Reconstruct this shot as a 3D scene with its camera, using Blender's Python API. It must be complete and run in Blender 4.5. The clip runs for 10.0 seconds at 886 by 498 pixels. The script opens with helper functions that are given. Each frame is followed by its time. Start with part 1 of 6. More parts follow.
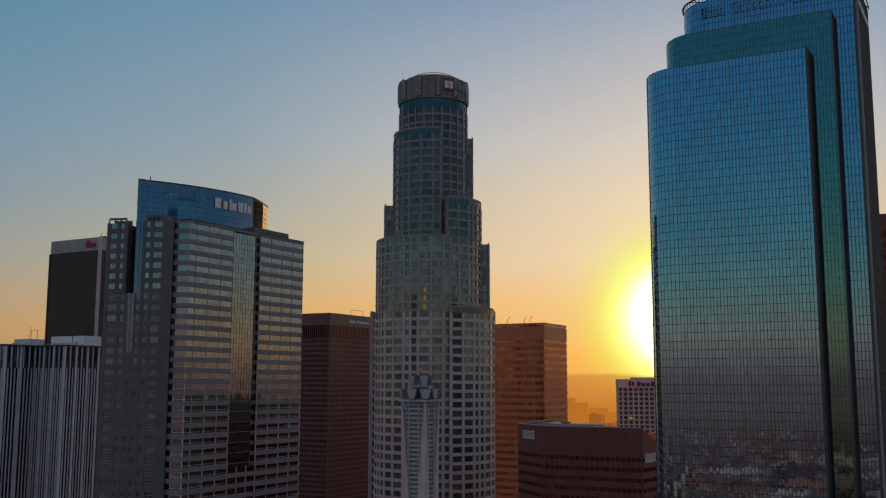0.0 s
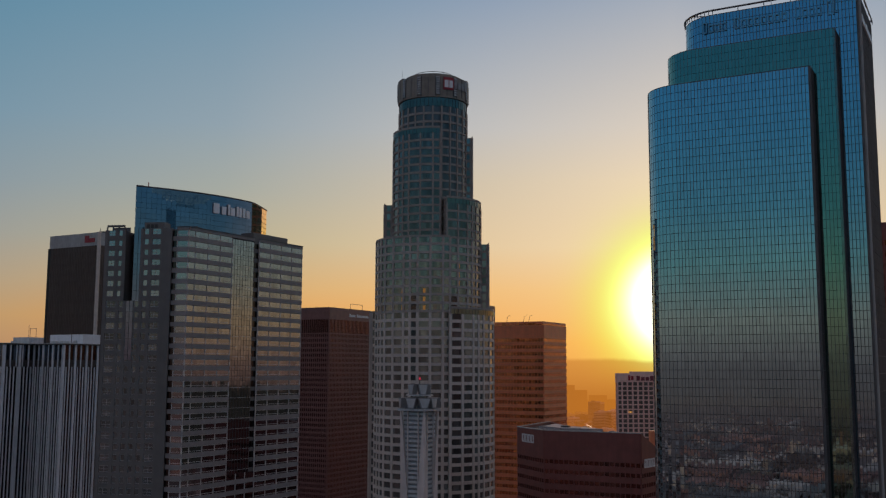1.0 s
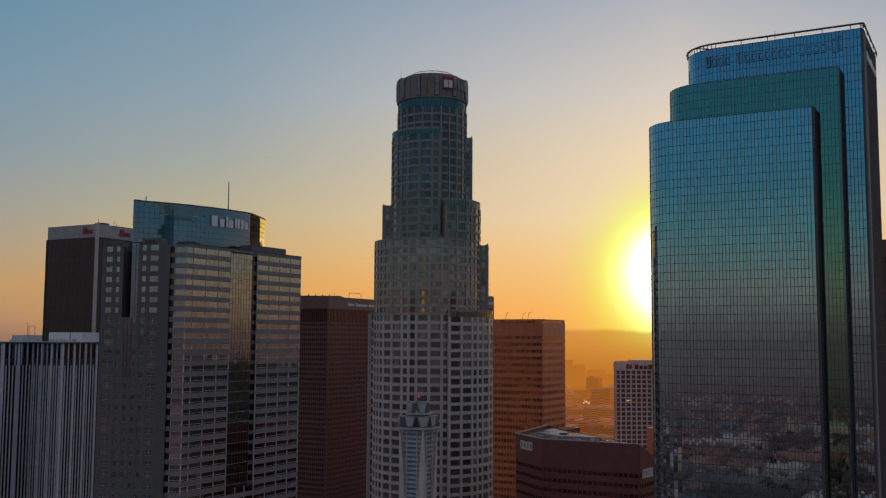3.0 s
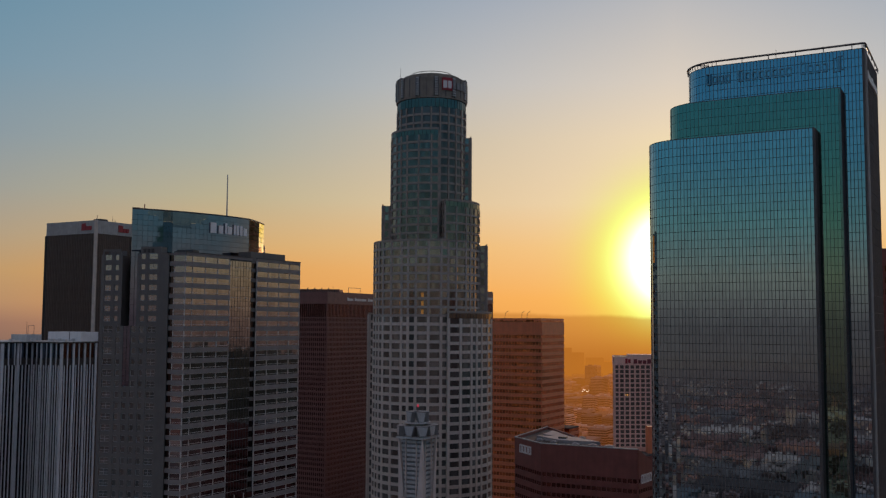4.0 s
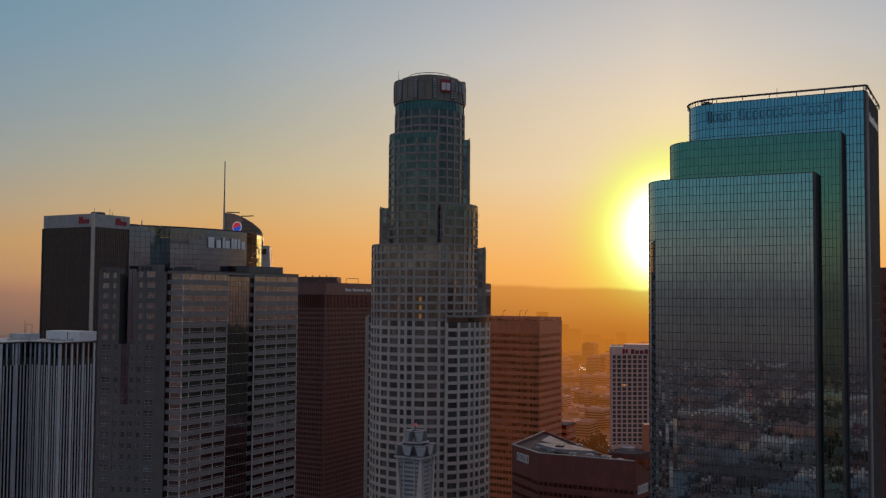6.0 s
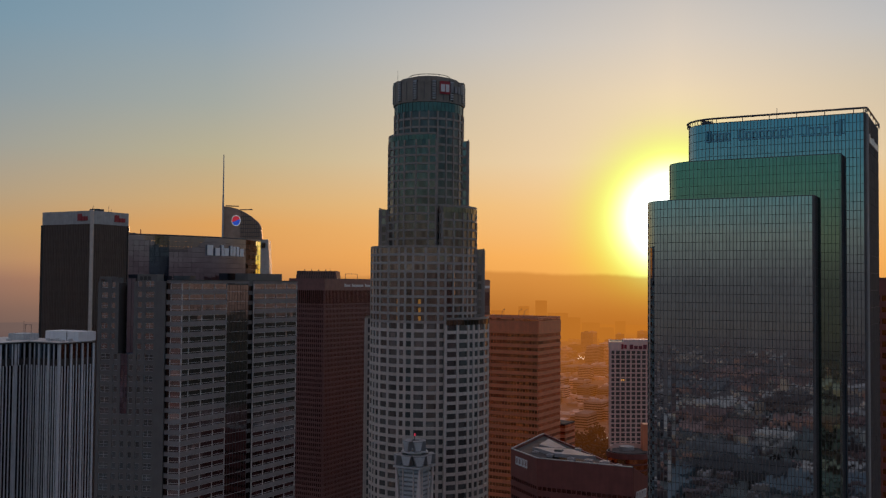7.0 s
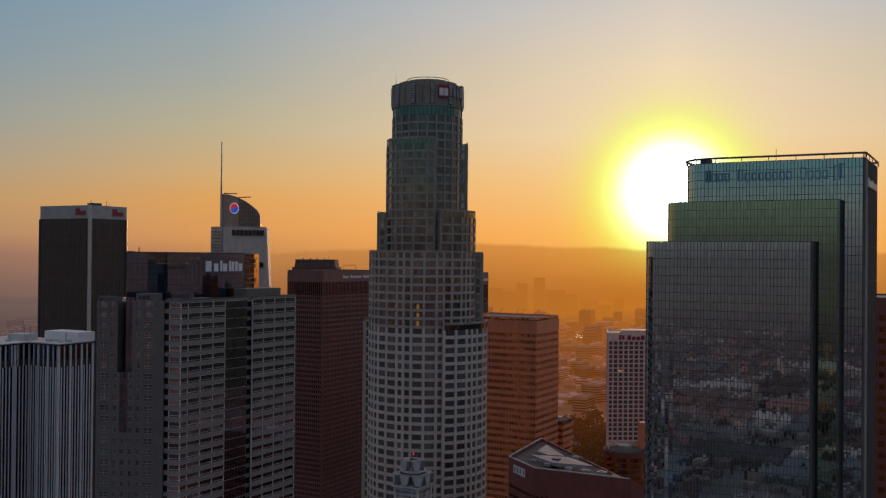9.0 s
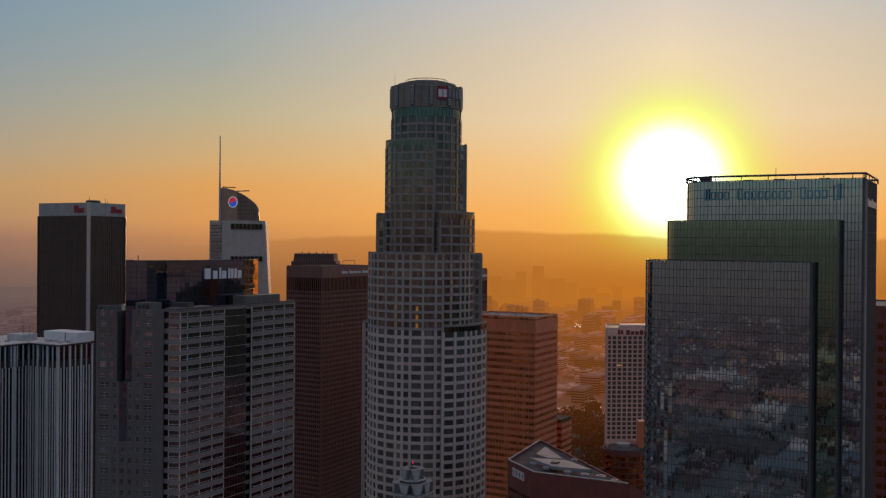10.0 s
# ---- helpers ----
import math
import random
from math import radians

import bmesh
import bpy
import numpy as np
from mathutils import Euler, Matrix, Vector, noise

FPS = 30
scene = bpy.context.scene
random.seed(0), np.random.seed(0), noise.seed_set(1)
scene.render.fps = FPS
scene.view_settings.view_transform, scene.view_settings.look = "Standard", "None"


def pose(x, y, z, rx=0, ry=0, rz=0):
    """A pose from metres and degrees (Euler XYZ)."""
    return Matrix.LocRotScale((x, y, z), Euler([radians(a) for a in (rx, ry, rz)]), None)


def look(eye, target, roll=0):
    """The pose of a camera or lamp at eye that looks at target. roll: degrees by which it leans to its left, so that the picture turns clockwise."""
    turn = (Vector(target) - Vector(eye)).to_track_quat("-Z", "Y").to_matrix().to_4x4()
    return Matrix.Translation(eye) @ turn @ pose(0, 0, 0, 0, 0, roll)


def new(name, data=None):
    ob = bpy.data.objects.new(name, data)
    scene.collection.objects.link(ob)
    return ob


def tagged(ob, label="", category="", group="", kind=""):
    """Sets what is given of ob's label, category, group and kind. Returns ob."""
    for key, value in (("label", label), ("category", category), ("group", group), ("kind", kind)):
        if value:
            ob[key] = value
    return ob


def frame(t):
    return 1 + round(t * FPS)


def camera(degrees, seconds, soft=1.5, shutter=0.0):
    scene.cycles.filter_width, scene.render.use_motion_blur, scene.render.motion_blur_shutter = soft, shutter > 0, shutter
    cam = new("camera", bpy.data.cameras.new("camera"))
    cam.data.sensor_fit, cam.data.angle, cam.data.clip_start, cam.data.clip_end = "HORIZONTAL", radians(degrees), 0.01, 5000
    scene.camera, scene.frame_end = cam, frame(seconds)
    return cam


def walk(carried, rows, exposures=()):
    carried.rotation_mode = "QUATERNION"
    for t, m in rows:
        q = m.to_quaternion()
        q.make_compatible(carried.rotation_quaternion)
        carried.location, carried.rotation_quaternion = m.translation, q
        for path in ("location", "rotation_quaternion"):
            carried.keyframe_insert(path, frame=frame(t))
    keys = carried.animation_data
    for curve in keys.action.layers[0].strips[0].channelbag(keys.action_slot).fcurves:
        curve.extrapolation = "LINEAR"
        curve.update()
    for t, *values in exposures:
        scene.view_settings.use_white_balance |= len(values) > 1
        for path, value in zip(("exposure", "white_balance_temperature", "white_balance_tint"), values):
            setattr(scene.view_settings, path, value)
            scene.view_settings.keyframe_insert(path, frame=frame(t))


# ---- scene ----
cam = camera(48.10, 10.0, 1.3)
PATH = [
    (0.0, pose(-0.00, 0.00, 149.61, 97.771, 0, 0.000) @ pose(0, 0, 0, 0, 0, 0.113)),
    (0.5, pose(0.08, 0.27, 153.52, 97.340, 0, -0.005) @ pose(0, 0, 0, 0, 0, 0.168)),
    (1.0, pose(0.11, 0.38, 157.45, 96.910, 0, -0.012) @ pose(0, 0, 0, 0, 0, 0.208)),
    (1.5, pose(0.10, 0.39, 161.37, 96.481, 0, -0.023) @ pose(0, 0, 0, 0, 0, 0.239)),
    (2.0, pose(0.07, 0.33, 165.28, 96.056, 0, -0.039) @ pose(0, 0, 0, 0, 0, 0.263)),
    (2.5, pose(0.02, 0.24, 169.18, 95.634, 0, -0.060) @ pose(0, 0, 0, 0, 0, 0.281)),
    (3.0, pose(-0.05, 0.13, 173.07, 95.216, 0, -0.085) @ pose(0, 0, 0, 0, 0, 0.298)),
    (3.5, pose(-0.12, 0.02, 176.95, 94.802, 0, -0.114) @ pose(0, 0, 0, 0, 0, 0.313)),
    (4.0, pose(-0.19, -0.08, 180.84, 94.392, 0, -0.146) @ pose(0, 0, 0, 0, 0, 0.330)),
    (4.5, pose(-0.26, -0.18, 184.72, 93.987, 0, -0.180) @ pose(0, 0, 0, 0, 0, 0.348)),
    (5.0, pose(-0.31, -0.27, 188.61, 93.584, 0, -0.214) @ pose(0, 0, 0, 0, 0, 0.369)),
    (5.5, pose(-0.36, -0.36, 192.52, 93.185, 0, -0.248) @ pose(0, 0, 0, 0, 0, 0.392)),
    (6.0, pose(-0.40, -0.45, 196.44, 92.789, 0, -0.280) @ pose(0, 0, 0, 0, 0, 0.417)),
    (6.5, pose(-0.43, -0.54, 200.38, 92.394, 0, -0.310) @ pose(0, 0, 0, 0, 0, 0.444)),
    (7.0, pose(-0.45, -0.64, 204.33, 92.001, 0, -0.337) @ pose(0, 0, 0, 0, 0, 0.470)),
    (7.5, pose(-0.46, -0.76, 208.29, 91.609, 0, -0.362) @ pose(0, 0, 0, 0, 0, 0.494)),
    (8.0, pose(-0.49, -0.87, 212.25, 91.217, 0, -0.387) @ pose(0, 0, 0, 0, 0, 0.514)),
    (8.5, pose(-0.52, -0.97, 216.19, 90.825, 0, -0.411) @ pose(0, 0, 0, 0, 0, 0.525)),
    (9.0, pose(-0.58, -1.05, 220.09, 90.434, 0, -0.439) @ pose(0, 0, 0, 0, 0, 0.524)),
    (9.5, pose(-0.67, -1.06, 223.93, 90.043, 0, -0.473) @ pose(0, 0, 0, 0, 0, 0.506)),
    (10.0, pose(-0.80, -0.99, 227.66, 89.652, 0, -0.518) @ pose(0, 0, 0, 0, 0, 0.466)),
]
EXPOSURES = ((0.0, 0.0), (10.0, 0.0))
walk(cam, PATH, EXPOSURES)


# ---- sky and sun ----
def srgb(r, g, b):
    """Linear colour from display values of 0 to 255."""
    out = []
    for v in (r, g, b):
        v /= 255
        out.append(v / 12.92 if v <= 0.04045 else ((v + 0.055) / 1.055) ** 2.4)
    return (*out, 1.0)


SUN_EL, SUN_AZ = radians(3.8), radians(13.4)  # azimuth: to the right of the heading +y
SUN_DIR = Vector((math.sin(SUN_AZ) * math.cos(SUN_EL), math.cos(SUN_AZ) * math.cos(SUN_EL), math.sin(SUN_EL)))

world = bpy.data.worlds.new("sunset_sky")
scene.world = world
world.use_nodes = True
wt = world.node_tree
wt.nodes.clear()


def wmath(op, a, b=None):
    n = wt.nodes.new("ShaderNodeMath")
    n.operation = op
    for i, v in enumerate((a, b)):
        if v is None:
            continue
        if isinstance(v, (int, float)):
            n.inputs[i].default_value = v
        else:
            wt.links.new(v, n.inputs[i])
    return n.outputs[0]


def wmix(kind, fac, a, b):
    n = wt.nodes.new("ShaderNodeMix")
    n.data_type, n.blend_type, n.clamp_result = "RGBA", kind, False
    for sock, v in ((n.inputs[0], fac), (n.inputs[6], a), (n.inputs[7], b)):
        if isinstance(v, (int, float, tuple)):
            sock.default_value = v
        else:
            wt.links.new(v, sock)
    return n.outputs[2]


coord = wt.nodes.new("ShaderNodeTexCoord").outputs["Generated"]
split = wt.nodes.new("ShaderNodeSeparateXYZ")
wt.links.new(coord, split.inputs[0])
elev = wmath("MULTIPLY", wmath("ARCSINE", split.outputs[2]), 180 / math.pi)
dotn = wt.nodes.new("ShaderNodeVectorMath")
dotn.operation = "DOT_PRODUCT"
wt.links.new(coord, dotn.inputs[0])
dotn.inputs[1].default_value = SUN_DIR
toward = wmath("MAXIMUM", dotn.outputs["Value"], 0.0)
# clear air: warm horizon to blue overhead, one scale towards the sun and one away from it
def scale_of(stops):
    ramp = wt.nodes.new("ShaderNodeValToRGB")
    wt.links.new(wmath("DIVIDE", elev, 50.0), ramp.inputs[0])
    cr = ramp.color_ramp
    while len(cr.elements) < len(stops):
        cr.elements.new(0.5)
    for e, (deg, col) in zip(cr.elements, stops):
        e.position, e.color = deg / 50.0, srgb(*col)
    return ramp.outputs[0]


def blend_by(value, a, b, lo, hi):
    """From the sky a to the sky b as the value goes from lo to hi."""
    n = wt.nodes.new("ShaderNodeMapRange")
    for i, v in ((1, lo), (2, hi), (3, 0.0), (4, 1.0)):
        n.inputs[i].default_value = v
    wt.links.new(value, n.inputs[0])
    return wmix("MIX", n.outputs[0], a, b)


# degrees of heading between a place in the sky and the sun
flat = wt.nodes.new("ShaderNodeCombineXYZ")
wt.links.new(split.outputs[0], flat.inputs[0])
wt.links.new(split.outputs[1], flat.inputs[1])
level = wt.nodes.new("ShaderNodeVectorMath")
level.operation = "NORMALIZE"
wt.links.new(flat.outputs[0], level.inputs[0])
level_dot = wt.nodes.new("ShaderNodeVectorMath")
level_dot.operation = "DOT_PRODUCT"
wt.links.new(level.outputs[0], level_dot.inputs[0])
level_dot.inputs[1].default_value = (math.sin(SUN_AZ), math.cos(SUN_AZ), 0)
aside = wmath("MULTIPLY", wmath("ARCCOSINE", wmath("MINIMUM", level_dot.outputs["Value"], 1.0)), 180 / math.pi)
overhead = [(35, (118, 132, 152)), (50, (176, 162, 168))]
at_sun = scale_of([(0.0, (238, 168, 84)), (1.5, (244, 178, 95)), (4.5, (244, 200, 140)), (7, (243, 215, 175)), (10.7, (236, 214, 182)), (13.8, (216, 204, 190)), (21.8, (152, 165, 183))] + overhead)
near_sun = scale_of([(0.0, (230, 158, 80)), (1.6, (240, 170, 90)), (4.5, (236, 188, 125)), (7, (225, 199, 160)), (10.7, (209, 194, 171)), (13.8, (191, 189, 187)), (21.8, (134, 154, 178))] + overhead)
aslant = scale_of([(0.0, (206, 142, 88)), (1.2, (218, 152, 88)), (3.2, (220, 160, 92)), (4.5, (209, 169, 115)), (7.2, (185, 174, 143)), (10, (164, 168, 160)), (13.7, (144, 161, 172)), (21.8, (108, 144, 168))] + overhead[1:])
far_aside = scale_of([(0.0, (160, 120, 100)), (1.2, (180, 140, 104)), (2.8, (190, 152, 106)), (4.8, (176, 157, 130)), (7.2, (157, 157, 149)), (10, (139, 153, 160)), (13.7, (121, 149, 166)), (21.8, (88, 135, 161))] + overhead[1:])
east = scale_of([(0.0, (99, 84, 83)), (1.0, (116, 100, 96)), (2.8, (137, 126, 115)), (5.9, (106, 136, 134)), (9, (80, 126, 142)), (13, (66, 120, 150)), (17, (57, 110, 148)), (22, (53, 104, 146))] + overhead[1:])
clear_sky = blend_by(aside, at_sun, near_sun, 0.0, 11.0)
clear_sky = blend_by(aside, clear_sky, aslant, 11.0, 26.0)
clear_sky = blend_by(aside, clear_sky, far_aside, 26.0, 38.0)
clear_sky = blend_by(aside, clear_sky, east, 38.0, 78.0)
air = wt.nodes.new("ShaderNodeTexSky")
air.sky_type, air.sun_disc, air.sun_elevation, air.sun_rotation = "NISHITA", False, SUN_EL, SUN_AZ
sky = wmix("ADD", 1.0, clear_sky, wmix("MULTIPLY", 1.0, air.outputs[0], (0.0015, 0.0015, 0.0015, 1)))
# the sun's aureole: a yellow ring round a white core
def glow(power, col):
    amount = wmath("POWER", toward, float(power))
    g = wt.nodes.new("ShaderNodeCombineColor")
    for i in range(3):
        wt.links.new(wmath("MULTIPLY", amount, col[i]), g.inputs[i])
    return g.outputs[0]


sky = wmix("MIX", wmath("MINIMUM", wmath("MULTIPLY", wmath("POWER", toward, 604.0), 3.3), 0.93), sky, (0.87, 0.93, 0.06, 1))
sky = wmix("ADD", 1.0, sky, glow(1500, (3.0, 3.4, 4.2)))
# far ridge and haze at the horizon
azim = wmath("ARCTAN2", split.outputs[0], split.outputs[1])
rn = wt.nodes.new("ShaderNodeTexNoise")
rn.noise_dimensions = "1D"
rn.inputs["Scale"].default_value, rn.inputs["Detail"].default_value = 9.0, 5.0
wt.links.new(azim, rn.inputs["W"])
swell = wt.nodes.new("ShaderNodeMapRange")
swell.interpolation_type = "SMOOTHSTEP"
for i, v in ((1, -0.40), (2, 0.06), (3, -0.60), (4, 0.68)):
    swell.inputs[i].default_value = v
wt.links.new(azim, swell.inputs[0])
dip = wt.nodes.new("ShaderNodeMapRange")
dip.interpolation_type = "SMOOTHSTEP"
for i, v in ((1, 0.03), (2, 0.30), (3, 0.0), (4, 0.34)):
    dip.inputs[i].default_value = v
wt.links.new(azim, dip.inputs[0])
ridge = wmath("ADD", wmath("SUBTRACT", swell.outputs[0], dip.outputs[0]), wmath("MULTIPLY", wmath("SUBTRACT", rn.outputs[0], 0.5), 0.7))
below = wt.nodes.new("ShaderNodeMapRange")
below.interpolation_type = "SMOOTHSTEP"
for i, v in ((1, -0.14), (2, 0.14), (3, 0.0), (4, 1.0)):
    below.inputs[i].default_value = v
wt.links.new(wmath("SUBTRACT", ridge, elev), below.inputs[0])
# away from the sun the hills melt into the haze
soft_below = wt.nodes.new("ShaderNodeMapRange")
soft_below.interpolation_type = "SMOOTHSTEP"
for i, v in ((1, -1.6), (2, 1.2), (3, 0.0), (4, 1.0)):
    soft_below.inputs[i].default_value = v
wt.links.new(wmath("SUBTRACT", ridge, elev), soft_below.inputs[0])
melt = wt.nodes.new("ShaderNodeMapRange")
for i, v in ((1, 15.0), (2, 30.0), (3, 0.0), (4, 1.0)):
    melt.inputs[i].default_value = v
wt.links.new(aside, melt.inputs[0])
covered = wmath("ADD", wmath("MULTIPLY", below.outputs[0], wmath("SUBTRACT", 1.0, melt.outputs[0])), wmath("MULTIPLY", soft_below.outputs[0], melt.outputs[0]))
haze = wt.nodes.new("ShaderNodeValToRGB")
wt.links.new(wmath("POWER", toward, 10.0), haze.inputs[0])
for e, (pos, col) in zip(haze.color_ramp.elements, ((0.0, srgb(97, 77, 73)), (1.0, srgb(194, 117, 38)))):
    e.position, e.color = pos, col
mid = haze.color_ramp.elements.new(0.45)
mid.color = srgb(157, 101, 55)
low_stop = haze.color_ramp.elements.new(0.12)
low_stop.color = srgb(112, 92, 86)
depth = wt.nodes.new("ShaderNodeMapRange")
depth.interpolation_type = "SMOOTHSTEP"
for i, v in ((1, 0.0), (2, 3.0), (3, 0.55), (4, 1.0)):
    depth.inputs[i].default_value = v
wt.links.new(wmath("SUBTRACT", ridge, elev), depth.inputs[0])
sky = wmix("MIX", wmath("MULTIPLY", covered, depth.outputs[0]), sky, haze.outputs[0])
bg = wt.nodes.new("ShaderNodeBackground")
bg.inputs[1].default_value = 1.0
wt.links.new(sky, bg.inputs[0])
wo = wt.nodes.new("ShaderNodeOutputWorld")
wt.links.new(bg.outputs[0], wo.inputs[0])

sun = new("sun", bpy.data.lights.new("sun", "SUN"))
sun.data.energy, sun.data.angle, sun.data.color = 0.6, radians(0.5), (1.0, 0.50, 0.22)
sun.matrix_world = look(SUN_DIR * 3000, (0, 0, 0))


# ---- materials ----
def material(name, colour, rough=0.6, metal=0.0, vary=0.15, scale=0.4, bump=0.0, bump_scale=2.0, per_piece=0.0, grime=0.0, spec=0.5, second=None):
    m = bpy.data.materials.new(name)
    m.use_nodes = True
    nt = m.node_tree
    b = nt.nodes["Principled BSDF"]
    b.inputs["Roughness"].default_value, b.inputs["Metallic"].default_value = rough, metal
    b.inputs["Specular IOR Level"].default_value = spec
    tc = nt.nodes.new("ShaderNodeTexCoord").outputs["Object"]
    n1 = nt.nodes.new("ShaderNodeTexNoise")
    n1.inputs["Scale"].default_value, n1.inputs["Detail"].default_value = scale, 6.0
    nt.links.new(tc, n1.inputs["Vector"])
    mr = nt.nodes.new("ShaderNodeMapRange")
    for i, v in ((1, 0.3), (2, 0.7), (3, 1 - vary), (4, 1 + vary)):
        mr.inputs[i].default_value = v
    nt.links.new(n1.outputs[0], mr.inputs[0])
    value = mr.outputs[0]
    if per_piece:
        oi = nt.nodes.new("ShaderNodeObjectInfo")
        gi = nt.nodes.new("ShaderNodeNewGeometry")
        ad = nt.nodes.new("ShaderNodeMath")
        ad.operation = "ADD"
        nt.links.new(oi.outputs["Random"], ad.inputs[0])
        nt.links.new(gi.outputs["Random Per Island"], ad.inputs[1])
        fr = nt.nodes.new("ShaderNodeMath")
        fr.operation = "FRACT"
        nt.links.new(ad.outputs[0], fr.inputs[0])
        pr = nt.nodes.new("ShaderNodeMapRange")
        for i, v in ((3, 1 - per_piece), (4, 1 + per_piece)):
            pr.inputs[i].default_value = v
        nt.links.new(fr.outputs[0], pr.inputs[0])
        mu = nt.nodes.new("ShaderNodeMath")
        mu.operation = "MULTIPLY"
        nt.links.new(value, mu.inputs[0])
        nt.links.new(pr.outputs[0], mu.inputs[1])
        value = mu.outputs[0]
    mx = nt.nodes.new("ShaderNodeMix")
    mx.data_type, mx.blend_type = "RGBA", "MULTIPLY"
    mx.inputs[0].default_value = 1.0
    mx.inputs[6].default_value = (*colour, 1)
    nt.links.new(value, mx.inputs[7])
    out = mx.outputs[2]
    if grime:
        # streaks that run down the face
        mp = nt.nodes.new("ShaderNodeMapping")
        mp.inputs["Scale"].default_value = (0.9, 0.9, 0.05)
        nt.links.new(tc, mp.inputs[0])
        n2 = nt.nodes.new("ShaderNodeTexNoise")
        n2.inputs["Scale"].default_value, n2.inputs["Detail"].default_value = 1.0, 4.0
        nt.links.new(mp.outputs[0], n2.inputs["Vector"])
        m2 = nt.nodes.new("ShaderNodeMapRange")
        for i, v in ((1, 0.35), (2, 0.7), (3, 1.0), (4, 1 - grime)):
            m2.inputs[i].default_value = v
        nt.links.new(n2.outputs[0], m2.inputs[0])
        x2 = nt.nodes.new("ShaderNodeMix")
        x2.data_type, x2.blend_type = "RGBA", "MULTIPLY"
        x2.inputs[0].default_value = 1.0
        nt.links.new(out, x2.inputs[6])
        nt.links.new(m2.outputs[0], x2.inputs[7])
        out = x2.outputs[2]
    nt.links.new(out, b.inputs["Base Color"])
    if bump:
        n3 = nt.nodes.new("ShaderNodeTexNoise")
        n3.inputs["Scale"].default_value, n3.inputs["Detail"].default_value = bump_scale, 3.0
        nt.links.new(tc, n3.inputs["Vector"])
        bp = nt.nodes.new("ShaderNodeBump")
        bp.inputs["Strength"].default_value, bp.inputs["Distance"].default_value = 1.0, bump
        nt.links.new(n3.outputs[0], bp.inputs["Height"])
        nt.links.new(bp.outputs[0], b.inputs["Normal"])
    return m


GLASS_BLUE = material("blue_mirror_glass", (0.36, 0.545, 0.62), 0.015, 1.0, 0.05, 0.05, 0.0011, 0.45, per_piece=0.07)
GLASS_DEEP = material("deep_blue_mirror_glass", (0.32, 0.485, 0.57), 0.015, 1.0, 0.05, 0.05, 0.0011, 0.45, per_piece=0.07)
GLASS_TEAL = material("teal_mirror_glass", (0.20, 0.345, 0.285), 0.015, 1.0, 0.05, 0.05, 0.0011, 0.45, per_piece=0.06)
GLASS_NAVY = material("navy_mirror_glass", (0.185, 0.215, 0.30), 0.04, 1.0, 0.08, 0.05, 0.004, 0.25, per_piece=0.08)
GLASS_GREY = material("grey_office_glass", (0.33, 0.35, 0.37), 0.05, 1.0, 0.1, 0.1, 0.004, 0.3, per_piece=0.14)
GLASS_DARK = material("dark_office_glass", (0.19, 0.21, 0.205), 0.06, 0.62, 0.15, 0.1, 0.004, 0.3, per_piece=0.45)
GLASS_UPPER = material("teal_grey_glass", (0.23, 0.22, 0.20), 0.08, 0.8, 0.15, 0.1, 0.004, 0.3, per_piece=0.35)
GLASS_TOP = material("smoked_teal_glass", (0.15, 0.145, 0.135), 0.08, 0.75, 0.15, 0.1, 0.004, 0.3, per_piece=0.3)
GLASS_UMBER = material("umber_window_glass", (0.115, 0.105, 0.10), 0.1, 0.5, 0.15, 0.1, 0.004, 0.3, per_piece=0.4)
GLASS_GREEN = material("green_crown_glass", (0.155, 0.15, 0.13), 0.06, 1.0, 0.1, 0.1, 0.003, 0.3, per_piece=0.1)
GLASS_BRONZE = material("bronze_glass", (0.48, 0.22, 0.10), 0.06, 1.0, 0.1, 0.1, 0.004, 0.3, per_piece=0.3)
GLASS_BLACK = material("black_glass", (0.05, 0.045, 0.045), 0.1, 1.0, 0.1, 0.1, 0.0, per_piece=0.3)
MULLION = material("dark_mullion_core", (0.02, 0.022, 0.025), 0.45, 0.0, 0.2)
GRANITE = material("pale_granite", (0.57, 0.50, 0.445), 0.6, 0.0, 0.1, 0.3, 0.004, 3.0, per_piece=0.08, grime=0.15)
GRANITE_FRAME = material("brownish_granite_frame", (0.40, 0.35, 0.315), 0.6, 0.0, 0.1, 0.3, 0.004, 3.0, per_piece=0.08, grime=0.15)
GRANITE_TOP = material("umber_granite", (0.30, 0.26, 0.23), 0.6, 0.0, 0.1, 0.3, 0.004, 3.0, per_piece=0.08, grime=0.15)
GRANITE_CROWN = material("dark_crown_granite", (0.25, 0.225, 0.19), 0.65, 0.0, 0.15, 0.3, 0.004, 3.0, per_piece=0.1, grime=0.25)
BRONZE_PANE = material("bronze_pane", (0.12, 0.088, 0.075), 0.35, 0.4, 0.12, 0.3, per_piece=0.2)
BRONZE_RIB = material("bronze_rib", (0.15, 0.108, 0.09), 0.45, 0.2, 0.12, 0.3, per_piece=0.08)
GRANITE_PINK = material("grey_pink_granite", (0.248, 0.222, 0.215), 0.5, 0.0, 0.1, 0.3, 0.004, 3.0, per_piece=0.06, grime=0.12)
GRANITE_DARK = material("dark_grey_granite", (0.145, 0.132, 0.125), 0.5, 0.0, 0.12, 0.3, 0.004, 3.0, per_piece=0.06, grime=0.12)
GRANITE_RED = material("red_brown_granite", (0.20, 0.062, 0.052), 0.45, 0.0, 0.15, 0.25, 0.004, 3.0, per_piece=0.08, grime=0.12)
